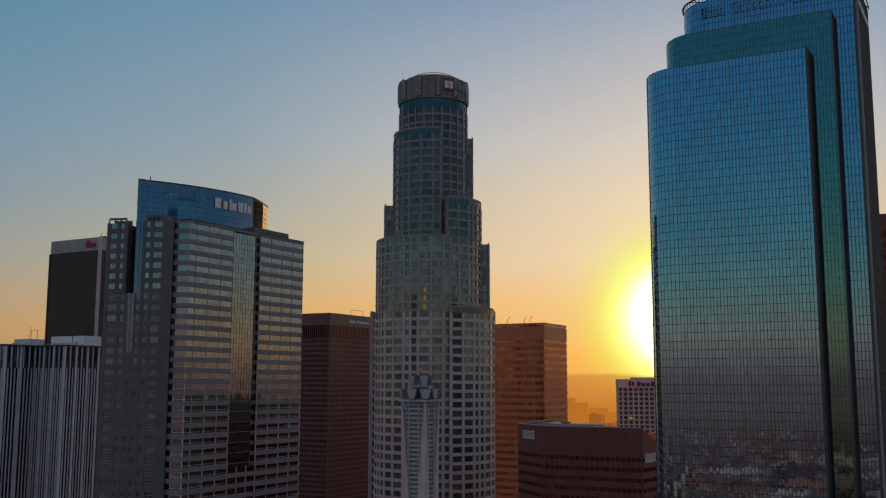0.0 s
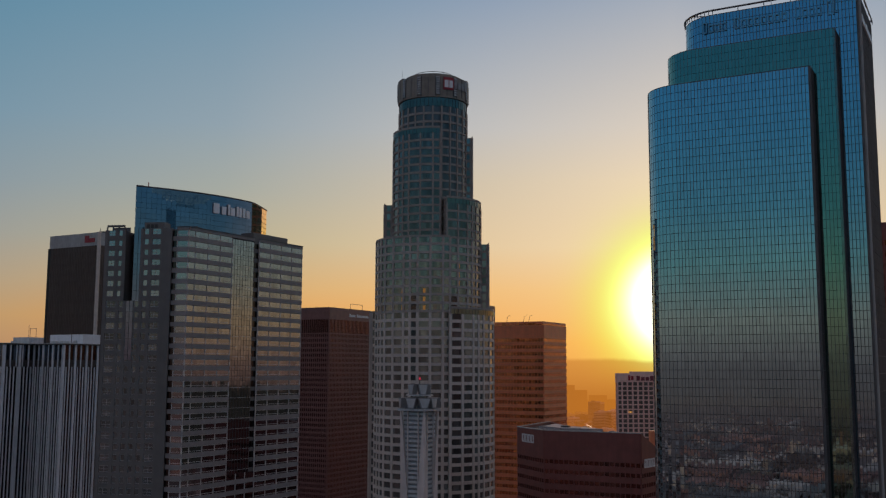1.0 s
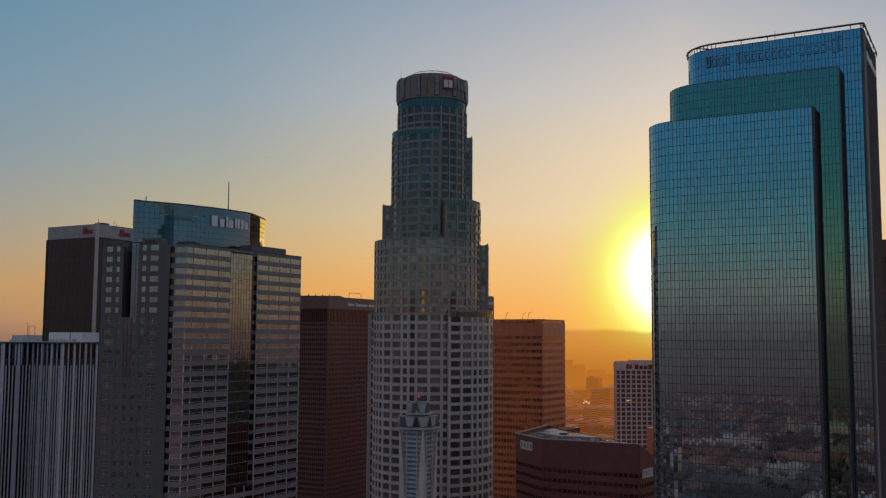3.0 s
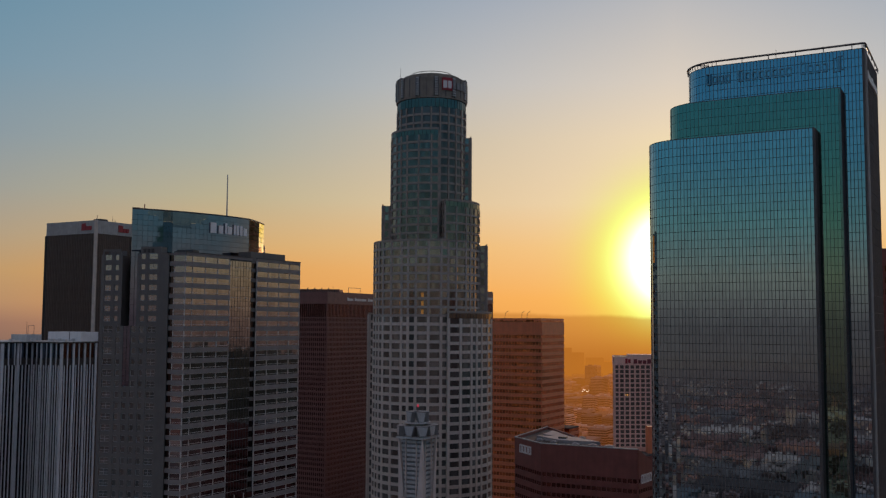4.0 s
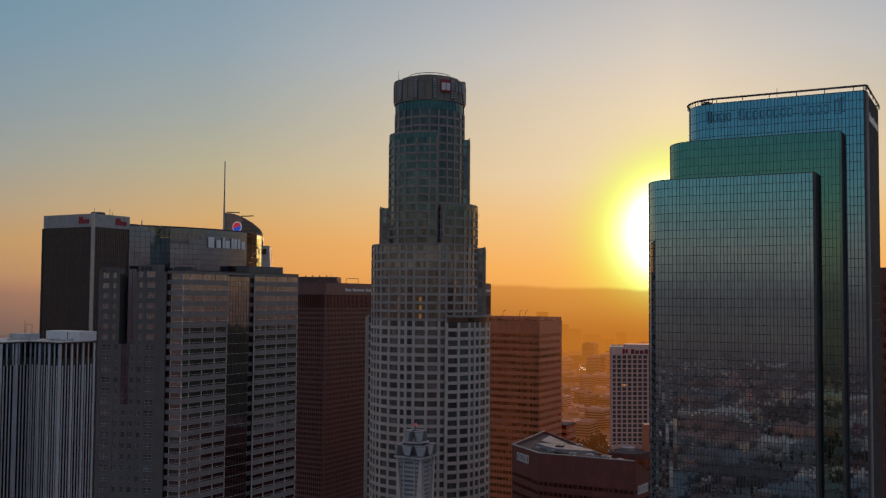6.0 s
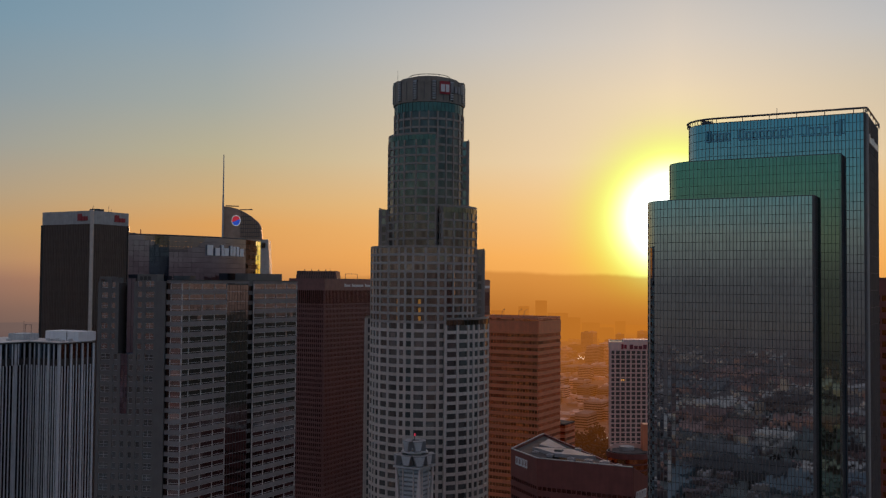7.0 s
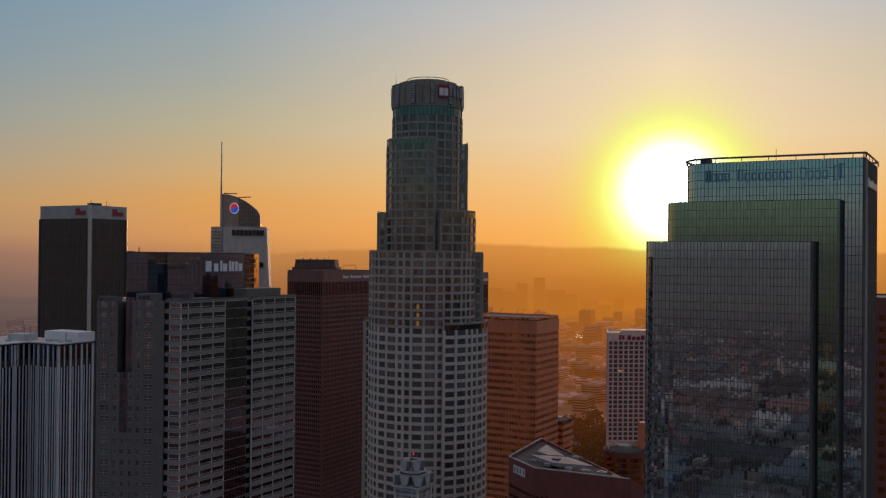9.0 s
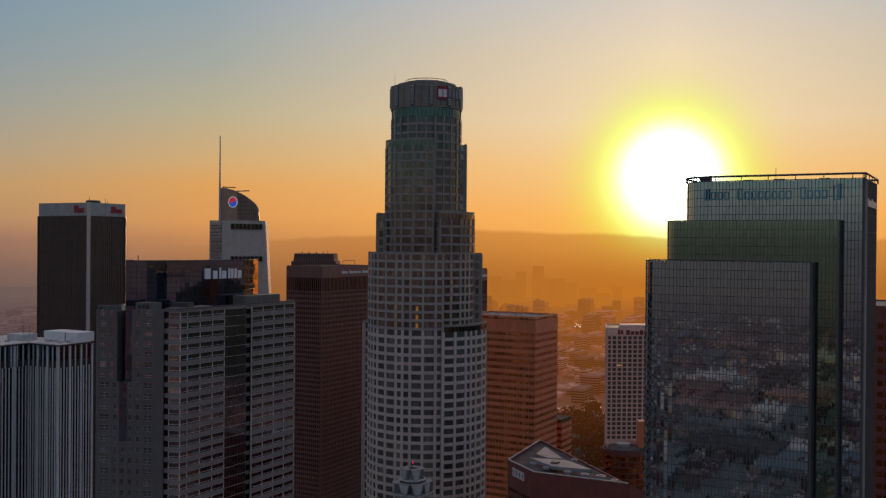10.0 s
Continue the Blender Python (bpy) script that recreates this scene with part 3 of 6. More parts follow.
def glass_tower():
    root = thing("skyscraper", 85, 235, "tall stepped office tower of blue and teal mirror glass", "skyscraper")
    specs = ((0.0, 39.3, 0.0, 13.0, 224.0, GLASS_BLUE, 120), (-4.8, 35.4, 4.5, 18.0, 233.3, GLASS_TEAL, 90), (-9.4, 31.9, 9.0, 35.0, 242.6, GLASS_DEEP, 90))
    for i, (s0, s1, d0, d1, top, glass, count) in enumerate(specs):
        front, back = rounded_slab(s0, s1, d0, d1, 9.0, 0.45)
        poly = front + back
        part("core", Geo().prism(inset(poly, 0.14), 0, top - 0.1), MULLION, root)
        facade(root, [back[1]] + front, 1.0, top, 1.95, 0.76, glass, None, (0.12 if i != 1 else 0.07, 0.012, ALUMINIUM), count, tilt=0.05, gap=0.1 if i != 1 else 0.07, gap_x=0.03, names=('spandrel', 'mullion', 'pane'))
        # side glass coloured near-black, standing in for its shade and dark reflections
        facade(root, [front[-1], back[0]], 1.0, top, 3.9, 1.5, SIDE_SHADE, parts=10, tilt=0.05, gap=0.1)
        part("roof", Geo().prism(inset(poly, 0.4), top - 0.3, top - 0.05), ROOF, root)
        part("coping", Geo().band(poly + [poly[0]], -0.02, 0.45, top, top + 0.14), ALUMINIUM, root)
    # steel rim round the top slab, on short posts
    front, back = rounded_slab(-9.6, 32.1, 8.8, 35.2, 9.0, 0.6)
    loop = [Vector((p.x, p.y, 243.7)) for p in front + back]
    part("roof_rim", Geo().tube(loop + [loop[0]], 0.24, 8), STEEL, root, "dark round steel rim", smooth=True)
    dist = 0.0
    for a, b in zip(loop, loop[1:]):
        dist += (b - a).length
        if (b - a).length > 6:
            for k in range(int((b - a).length // 6) + 1):
                p = a.lerp(b, min(1, k * 6 / (b - a).length))
                part("rim_post", Geo().box((p.x - 0.07, p.y - 0.07, 242.7), (0.14, 0, 0), (0, 0.14, 0), (0, 0, 0.8)), STEEL, root)
        else:
            part("rim_post", Geo().box((a.x - 0.07, a.y - 0.07, 242.7), (0.14, 0, 0), (0, 0.14, 0), (0, 0, 0.8)), STEEL, root)
    # pale edge column at the right-hand corner
    o = Vector((80.8, 212.3, 0)) + UA * -9.4 + VA * 9.9
    part("corner_column", Geo().box(o + UA * -0.25, VA * 0.5, UA * 0.5, Vector((0, 0, 242.6))), CONCRETE, root)
    part("corner_column", Geo().box(o + UA * -0.25 + VA * 1.6, VA * 0.4, UA * 0.4, Vector((0, 0, 242.6))), CONCRETE, root)
    # sign: dark blocks near the top of the glass
    n = heading(G + 180)
    p = Vector((80.8, 212.3, 238.2)) + UA * 25.9 + VA * 9.0
    hollow_bars(root, "sign_letter", p, -UA, n, 27.8, 2.7, SIGN_NAVY, lettering(18, 1, (0, 5, 14), (4, 13)))
    hollow_bars(root, "sign_emblem", p + UA * -28.9 + Vector((0, 0, -0.3)), -UA, n, 2.2, 3.6, SIGN_NAVY, [(0.0, 0.35, 0, 0.9), (0.42, 0.2, 0.0, 1.0), (0.68, 0.3, 0.1, 0.9)], 0.16)
    # side sign, pale
    q = Vector((80.8, 212.3, 236.6)) + UA * -9.4 + VA * 13
    bars(root, "side_sign_letter", q, VA, -UA, 18, 1.9, SIGN_WHITE, lettering(9, 2, (0, 4)), 0.3)
    # roof gear
    for s, d, h in ((28, 14, 1.6), (12, 20, 1.2), (20, 24, 1.4), (2, 22, 1.3)):
        c = Vector((80.8, 212.3, 242.4)) + UA * s + VA * d
        part("roof_unit", Geo().box(c, UA * -2.4, VA * 2, Vector((0, 0, h))), STEEL, root)
    c = Vector((80.8, 212.3, 242.4)) + UA * 29 + VA * 12
    part("davit", Geo().tube([c, c + Vector((0, 0, 1.7)), c + UA * -3.4 + Vector((0, 0, 1.2))], 0.14, 6), STEEL, root)
    c = Vector((80.8, 212.3, 242.4)) + UA * 10 + VA * 12
    part("antenna", Geo().tube([c, c + Vector((0, 0, 3.2))], 0.06, 5), STEEL, root)


glass_tower()


# ---- the granite tower with a glass lens on top ----
def lens_tower():
    root = thing("skyscraper", -80, 365, "grey granite office tower with a blue glass lens-shaped top", "skyscraper")
    c = Vector((-85.4, 331.6, 0))
    la = heading(172)
    ln = Vector((-0.139, -0.990, 0))
    rn_ = heading(G - 90)
    right_end = c + VA * 62
    left_end = c + la * 29.0
    back = [right_end + UA * 34, left_end + heading(95) * 44]
    top = 203.8
    fh = 3.62
    # the faces are broken by two slots and, near the top, a notch
    a0, a1 = c + la * 9.1, left_end
    b_left, b_back = c + la * 4.0, c + la * 5.7
    strip0, strip1, c0 = c + VA * 21.8, c + VA * 33.6, c + VA * 36.6
    inner = 1.0
    low = 120.93  # the glass strip and its slot begin here
    core = [a1 + ln * -0.3, b_back + ln * -0.3, b_back - ln * inner, b_left - ln * inner, b_left - ln * 0.3, c - (ln + rn_) * 0.25, strip1 - rn_ * 0.3, strip1 - rn_ * inner,
            c0 - rn_ * inner, c0 - rn_ * 0.3, right_end - rn_ * 0.3] + back
    part("core", Geo().prism(core, 0, 180), MULLION, root)
    notch0, notch1 = c + la * 16.2, c + la * 22.8
    deep = 14.0
    core2 = [a1 + ln * -0.3, notch1 + ln * -0.3, notch1 - ln * deep, notch0 - ln * deep, notch0 - ln * 0.3] + core[1:]
    part("upper_core", Geo().prism(core2, 180, top - 0.4), MULLION, root)
    # banded faces round the corner and to the far end
    band = (1.5, 0.32, GRANITE_PINK)
    posts = (0.2, 0.16, FRAME_PALE)
    facade(root, [b_left, c], 2.0, top, fh, 4.0, GLASS_GREY, band, posts, 50, 90, 0.12, gap=0.06)
    facade(root, [c, strip0], 2.0, top, fh, 2.42, GLASS_GREY, band, posts, 110, 90, 0.12, gap=0.06, widths=[3.3, 6.1, 6.1, 6.1], split=(0.34, 0.33, 0.33))
    facade(root, [strip0, strip1], low, top - 0.5, fh / 2, 1.5, GLASS_GREY, None, (0.08, 0.06, STEEL), 60, 90, 0.1, gap=0.08)
    facade(root, [strip0, c0], 2.0, low, fh, 2.42, GLASS_GREY, band, posts, 20, 90, 0.12, gap=0.06, widths=[5.0], split=(0.34, 0.33, 0.33))
    facade(root, [strip1 - rn_ * 0.65, c0 - rn_ * 0.65], low, top - 0.5, fh, 1.5, GLASS_BLACK, (1.4, 0.15, GRANITE_DARK), None, 0, 90, 0.1, gap=0.06)
    rails(root, [strip0, strip1], low, top - 0.5, fh, 1.2, 0.09, 0.1, WINDOW_FRAME)
    facade(root, [c0, right_end], 2.0, top, fh, 2.53, GLASS_GREY, band, posts, 110, 90, 0.12, gap=0.06, widths=[6.2], split=(0.34, 0.33, 0.33))
    facade(root, [right_end, back[0]], 2.0, top, fh, 3.4, GLASS_GREY, band, posts, 0, 90, 0.12, gap=0.06)
    for run in ([b_left, c], [c, strip0], [c0, right_end]):
        rails(root, run, 2.0, top, fh, 1.95, 0.1, 0.1, FRAME_PALE)
        rails(root, run, 2.0, top, fh, 3.42, 0.14, 0.12, FRAME_PALE)
    # punched face, with its notch near the top
    punched, piers = (1.5, 0.3, GRANITE_DARK), (1.25, 0.33, GRANITE_DARK)
    # darker glass below 180 stands in for the dark city's reflection
    facade(root, [a1, a0], 2.0, 180, fh, 2.92, GLASS_DARK, punched, piers, 60, 90, 0.15, gap=0.06, framed=(0.12, 0.05, WINDOW_FRAME), widths=[4.6, 2.75, 2.75, 2.75, 2.75, 4.4])
    facade(root, [a1, notch1], 180, top + 0.2, fh, 2.6, GLASS_GREY, punched, piers, 20, 90, 0.15, gap=0.06, framed=(0.1, 0.05, WINDOW_FRAME), widths=[3.6, 2.6])
    facade(root, [notch0, a0], 180, top + 0.6, fh, 2.7, GLASS_GREY, punched, piers, 20, 90, 0.15, gap=0.06, framed=(0.1, 0.05, WINDOW_FRAME), widths=[2.8, 4.3])
    facade(root, [back[1], a1], 2.0, top, fh, 3.0, GLASS_GREY, punched, piers, 0, 90, 0.15, gap=0.06)
    part("corner_pier", Geo().box(a0 + ln * 0.36, b_back - a0, ln * -0.9, Vector((0, 0, top + 0.6))), GRANITE_DARK, root)
    facade(root, [b_back - ln * 0.6, b_left - ln * 0.6], 2.0, top, fh, 1.7, GLASS_BLACK, (1.5, 0.3, GRANITE_PINK), None, 0, 90, 0.1, gap=0.06)
    # blue glass strip that runs down from the notch
    facade(root, [c + la * 21.2 + ln * 0.34, c + la * 18.6 + ln * 0.34], 160, 180, fh / 2, 1.3, GLASS_NAVY, None, (0.1, 0.06, STEEL), 20, 90, 0.1, gap=0.08)
    facade(root, [c + la * 20.6 - ln * 2.5, c + la * 17.5 - ln * 2.5], 180, top + 1.5, fh / 2, 1.55, GLASS_NAVY, None, (0.1, 0.06, STEEL), 26, 90, 0.1, gap=0.06)
    part("notch_glass_core", Geo().box(c + la * 20.6 - ln * 2.7 + Vector((0, 0, 180)), la * -3.1, ln * -3, Vector((0, 0, top + 1.4 - 180))), MULLION, root)
    for p, q in ((notch1 - ln * deep, notch1), (notch0, notch0 - ln * deep)):
        part("notch_cheek", Geo().box(p + Vector((0, 0, 180)), (q - p), Vector((0, 0, top - 180)), (q - p).cross(Vector((0, 0, 1))).normalized() * -0.25), GRANITE_DARK, root)
    # open frame on the end of the punched block
    for k in range(4):
        o = a1.lerp(notch1, k / 3)
        part("roof_frame_post", Geo().box(o + ln * 0.3 + Vector((-0.2, 0, top)), Vector((0.4, 0, 0)), Vector((0, 0.5, 0)), Vector((0, 0, 1.3))), GRANITE_DARK, root)
    part("roof_frame_beam", Geo().box(a1 + ln * 0.32 + Vector((0, 0, top + 1.3)), notch1 - a1, ln * -0.6, Vector((0, 0, 0.7))), GRANITE_DARK, root)
    part("roof_frame_back", Geo().box(a1 - ln * 4 + Vector((0, 0, top - 0.3)), notch1 - a1, ln * -0.4, Vector((0, 0, 2.0))), GRANITE_DARK, root)
    # granite cheeks of the slots
    for p, q, foot in ((b_back, b_back - ln * inner, 0), (b_left - ln * inner, b_left, 0), (strip1, strip1 - rn_ * inner, low), (c0 - rn_ * inner, c0, low)):
        part("slot_cheek", Geo().box(p + Vector((0, 0, foot)), (q - p), Vector((0, 0, top - foot)), (q - p).cross(Vector((0, 0, 1))).normalized() * -0.3), GRANITE_DARK, root)
    # roof, parapets and set-back boxes
    flat = [b_left - ln * 0.6, c - (ln + rn_) * 0.5, right_end - rn_ * 0.6] + [back[0], left_end - ln * 8]
    part("roof", Geo().prism(flat, top - 0.8, top - 0.3), ROOF, root)
    for p, q, n, h in ((b_left, c, ln, 0.9), (c, strip1, rn_, 0.9), (c0, right_end, rn_, 0.9)):
        part("parapet", Geo().box(p + n * 0.36 + Vector((0, 0, top)), q - p, n * -0.8, Vector((0, 0, h))), GRANITE_PINK, root)
    part("roof_house", Geo().box(c0 - rn_ * 3 + Vector((0, 0, top - 0.5)), VA * 20, rn_ * -6, Vector((0, 0, 4.2))), GRANITE_DARK, root)
    part("roof_house", Geo().box(c + VA * 2 - rn_ * 4 + Vector((0, 0, top - 0.5)), VA * 18, rn_ * -5, Vector((0, 0, 1.5))), GRANITE_PINK, root)
    part("roof_house", Geo().box(notch0 - ln * 0.8 + Vector((0, 0, top - 0.5)), a0 - notch0, ln * -5, Vector((0, 0, 3.4))), GRANITE_DARK, root)
    for k in range(3):
        o = notch0.lerp(a0, 0.12 + 0.2 * k) - ln * 0.78 + Vector((0, 0, top + 0.9))
        part("vent_panel", Geo().box(o, (a0 - notch0) * 0.15, ln * 0.12 * -1, Vector((0, 0, 1.3))), BLACK_METAL, root)
    for p, q, n in ((b_left, c, ln), (c, strip1, rn_), (c0, right_end, rn_)):
        part("coping", Geo().box(p + n * 0.55 + Vector((0, 0, top + 0.9)), q - p, n * -1.1, Vector((0, 0, 0.28))), STEEL, root)
    part("roof_unit", Geo().box(c + la * 7 - ln * 9 + Vector((0, 0, top - 0.3)), la * -6, ln * -5, Vector((0, 0, 2.8))), STEEL, root)
    # the lens
    tip0, tip1 = Vector((-106.8, 341.5, 0)), Vector((-65.5, 394.5, 0))
    chord = tip1 - tip0
    out = Vector((chord.y, -chord.x, 0)).normalized()
    def lens(f, bulge):
        return tip0 + chord * f + out * bulge * (1 - (2 * f - 1) ** 2)
    front = [lens(0.71 * i / 14, 7.0) for i in range(15)]
    # the far end turns away in flat facets, gilded to imitate the sunset's reflection
    glazed = [front[-1]]
    for deg, run in ((9.5, 5.0), (6.5, 7.0), (3.0, 8.0), (-20, 2.0), (-60, 2.0)):
        glazed.append(glazed[-1] + heading(90 - deg) * run)
    rear = [lens(0.70, -5.0)] + [lens(i / 8, -5.0) for i in range(5, -1, -1)]
    poly = front + glazed[1:] + rear[:-1]
    part("lens_core", Geo().prism(inset(poly, 0.15), 178, 211.5), MULLION, root)
    def mouth(f):
        """Foot of the open lattice along the top of the screen, by share of the chord."""
        return 220.6 - 5.2 * max(0.0, 1 - ((f - 0.25) / 0.19) ** 2)
    facade(root, front, 178, 220.4, 1.85, 1.6, GLASS_NAVY, parts=80, tilt=0.12, gap=0.07,
           skip=lambda o: o.z > mouth((o - tip0).dot(chord) / chord.length_squared + 0.015) - 0.9)
    facade(root, front, 178, 220.4, 1.85, 1.6, GLASS_SCREEN, parts=60, tilt=0.0, gap=0.012,
           skip=lambda o: o.z <= mouth((o - tip0).dot(chord) / chord.length_squared + 0.015) - 0.9)
    # steel behind the clear glass: posts, rails and braces
    for k in range(15):
        f = 0.07 + 0.36 * k / 14
        p = lens(f, 6.5)
        part("lattice_post", Geo().tube([(p.x, p.y, mouth(f) - 1.0), (p.x, p.y, 220.4)], 0.1, 5), STEEL, root)
        if k % 2 == 0 and 0 < k < 13:
            q = lens(f + 0.05, 6.3)
            part("lattice_brace", Geo().tube([(p.x, p.y, mouth(f) - 0.6), (q.x, q.y, 220.2)], 0.12, 5), STEEL, root)
    for z in (216.4, 218.4):
        run = [lens(0.07 + 0.36 * k / 12, 6.5) for k in range(13)]
        part("lattice_rail", Geo().tube([(p.x, p.y, z) for p in run if mouth((p - tip0).dot(chord) / chord.length_squared) < z], 0.1, 5), STEEL, root)
    facade(root, glazed, 178, 220.4, 1.85, 2.5, SUNSET_EDGE, parts=70, tilt=0.1, gap=0.16)
    facade(root, [glazed[-1], rear[0]], 178, 212, 1.85, 3.0, GLASS_NAVY, parts=0, tilt=0.1, gap=0.07)
    facade(root, rear, 178, 212, 1.85, 1.9, GLASS_NAVY, parts=0, tilt=0.12, gap=0.07)
    part("screen_back", Geo().band(front + glazed[1:], -0.2, 0.2, 211.5, 214.6), MULLION, root)
    for k in range(12):
        f0, f1 = 0.44 * k / 12, 0.44 * (k + 1) / 12
        head = min(mouth(f0), mouth(f1)) + 0.4
        if head > 214.7 and head < 221.5:
            part("screen_back", Geo().band([lens(f0, 7.0), lens(f1, 7.0)], -0.2, 0.2, 214.6, head), MULLION, root)
    part("screen_back", Geo().band([lens(0.44 + 0.27 * i / 6, 7.0) for i in range(7)] + glazed[1:], -0.2, 0.2, 214.6, 220.0), MULLION, root)
    part("lens_roof", Geo().prism(inset(poly, 0.4), 211.5, 211.8), ROOF, root)
    front = front + glazed[1:]
    rim = [Vector((p.x, p.y, 220.6)) for p in front]
    part("lens_rim", Geo().tube(rim, 0.26, 6), STEEL, root)
    part("beacon", Geo().tube([(-103.5, 344.5, 219.4), (-103.5, 344.5, 222.4)], 0.18, 6), SIGN_RED, root, "red aviation beacon")
    # white sign of eight blocks on the lens
    white_lit = lit_sign("lit_white_letters", (0.7, 0.7, 0.72), 0.02)
    place, shares = 0.42, (1.2, 0.95, 0.42, 1.0, 0.42, 0.62, 0.62, 0.95)
    for share, tall in zip(shares, (1.0, 0.76, 1.04, 0.76, 1.0, 0.94, 0.94, 0.76)):
        step = 0.28 * share / sum(shares)
        qa, qb = lens(place, 7.2), lens(place + step * 0.66, 7.2)
        part("sign_letter", Geo().box(Vector((qa.x, qa.y, 213.9)) + out * 0.4, qb - qa, out * -0.4, Vector((0, 0, 3.8 * tall))), white_lit, root)
        place += step


lens_tower()


# ---- the round stepped tower with a crown ----
def crown_tower():
    cx, cy = -5.3, 512.0
    root = thing("skyscraper", cx, cy, "round stepped pale granite skyscraper with a ribbed crown", "skyscraper")
    fh = 4.3
    stone = (1.55, 0.28, GRANITE)
    slim = (1.1, 0.2, GRANITE_TOP)
    glint_glow = lit_sign("glint_glow_window", (0.95, 0.42, 0.08), 0.07)
    def sector(r, a0, a1, top, count, glassy=0.0):
        n = max(2, round(math.pi * r * (a1 - a0) / 180 / 4.3))
        pts = arc(cx, cy, r, a0, a1, n)
        poly = [Vector((cx, cy, 0))] + arc(cx, cy, r - 0.3, a0 + 0.6, a1 - 0.6, n)
        part("core", Geo().prism(poly, 0, top - 0.2), MULLION, root)
        # alternate wide and narrow windows
        body_top = top - (2.6 if glassy else 0)
        high, upper = (184.9, min(body_top, 222.0)) if top > 200 else (body_top, body_top)
        beat = [6.3, 6.3, 3.6, 4.0]
        # one granite and its glass, toned differently in three bands of height
        facade(root, pts, 0, high, fh, 4.3, GLASS_DARK, stone, (1.35, 0.34, GRANITE), count, 95, 0.35, gap=0.06, widths=beat, split=(0.2, 0.6, 0.2))
        if upper > high + 1:
            facade(root, pts, high, upper, fh, 4.3, GLASS_UPPER, (1.3, 0.28, GRANITE_FRAME), (1.1, 0.34, GRANITE_FRAME), count, 95, 0.35, gap=0.06, widths=beat, split=(0.2, 0.3, 0.3, 0.2))
        if body_top > upper + 1:
            facade(root, pts, upper, body_top, fh, 4.3, GLASS_TOP, slim, (0.8, 0.3, GRANITE_TOP), count, 95, 0.35, gap=0.06, widths=beat, split=(0.2, 0.3, 0.3, 0.2))
        if glassy:
            facade(root, pts, body_top, top, 2.6, 2.1, GLASS_GREEN, None, (0.15, 0.1, STEEL), 20, 95, 0.2, gap=0.05)
        # return walls
        for a, sgn in ((a0, 1), (a1, -1)):
            d = heading(a)
            p0, p1 = Vector((cx, cy, 0)) + d * (r - 12), Vector((cx, cy, 0)) + d * r
            run = [p0, p1] if sgn == 1 else [p1, p0]
            wall = GRANITE_TOP if top > 200 else GRANITE
            facade(root, run, 0, top, fh, 4.0, GLASS_DARK, (1.3, 0.28, wall), (1.4, 0.34, wall), 0, 400, 0.3, gap=0.06)
        cap = [Vector((cx, cy, 0))] + arc(cx, cy, r + 0.06, a0, a1, n)
        part("terrace", Geo().prism(cap, top - 0.15, top + 0.2), GRANITE_TOP, root)
        part("parapet", Geo().band(arc(cx, cy, r, a0, a1, n), 0.12, 0.3, top + 0.2, top + 1.0), GRANITE_TOP, root)
    # central drum
    n = 26
    ring = arc(cx, cy, 17.8, 0, 360, n)
    part("core", Geo().prism(arc(cx, cy, 17.4, 0, 360, n)[:-1], 0, 296), MULLION, root)
    facade(root, ring, 151.5, 291, fh, 4.3, GLASS_UMBER, slim, (0.75, 0.4, GRANITE_TOP), 40, 95, 0.35, gap=0.06, widths=[4.6], split=(0.33, 0.34, 0.33))
    facade(root, ring, 291, 295.6, 2.3, 2.1, GLASS_GREEN, None, (0.15, 0.12, STEEL), 40, 95, 0.2, gap=0.05)
    sector(20.8, 178, 281, 278.8, 40, 1)
    sector(20.8, -2, 101, 278.0, 20)
    sector(25.2, 287, 360, 242.4, 30, 1)
    sector(25.2, 107, 180, 242.2, 20)
    sector(29.2, 178, 288, 222.0, 30)
    sector(29.2, -2, 108, 221.6, 20)
    sector(31.8, 287, 361, 186.8, 30, 1)
    sector(31.8, 107, 181, 186.2, 20)
    # a few warm glints on the glass, painted as dimly glowing panes
    for r, a, feet in ((29.2, 241, (186.1, 190.2, 194.3)), (29.2, 263, (186.1, 190.2, 194.3)), (25.2, 302, (198.8, 203.0, 207.2))):
        for z in feet:
            part("lit_window", Geo().band(arc(cx, cy, r, a - 1.2, a + 1.2, 2), 0.06, 0.1, z, z + 2.3), glint_glow, root, "office window with a warm glow")
    # crown: broad panels parted by ladder strips, uneven along the top
    drum = part("crown_drum", Geo().prism(arc(cx, cy, 17.0, 0, 360, 48)[:-1], 295.6, 305.4), GRANITE_CROWN, root)
    part("crown_ledge", Geo().prism(arc(cx, cy, 18.5, 0, 360, 48)[:-1], 295.6, 296.4), GRANITE_CROWN, root)
    heights = (307.0, 306.2, 305.6, 306.4, 307.2, 308.0, 307.4, 306.6, 306.0, 306.2, 306.8, 307.6)
    for i in range(12):
        a = 30 * i + 8
        panel = part("crown_panel", Geo().band(arc(cx, cy, 18.2, a + 4, a + 26, 6), 0.35, 0.9, 296.4, heights[i]), GRANITE_CROWN, root)
        part("panel_seam", Geo().band(arc(cx, cy, 18.2, a + 14.6, a + 15.4, 1), 0.5, 0.2, 296.6, heights[i] - 0.3), STEEL, panel)
        d, t = heading(a), heading(a + 90)
        for k in range(8):
            q = Vector((cx, cy, 297.0 + k * 1.22)) + d * 17.0 - t * 0.95
            part("ladder_rung", Geo().box(q, d * 2.0, t * 1.9, Vector((0, 0, 0.6))), SCREEN, drum)
        for sgn in (-1, 1):
            q = Vector((cx, cy, 296.4)) + d * 17.0 + t * (sgn * 1.05 - 0.12)
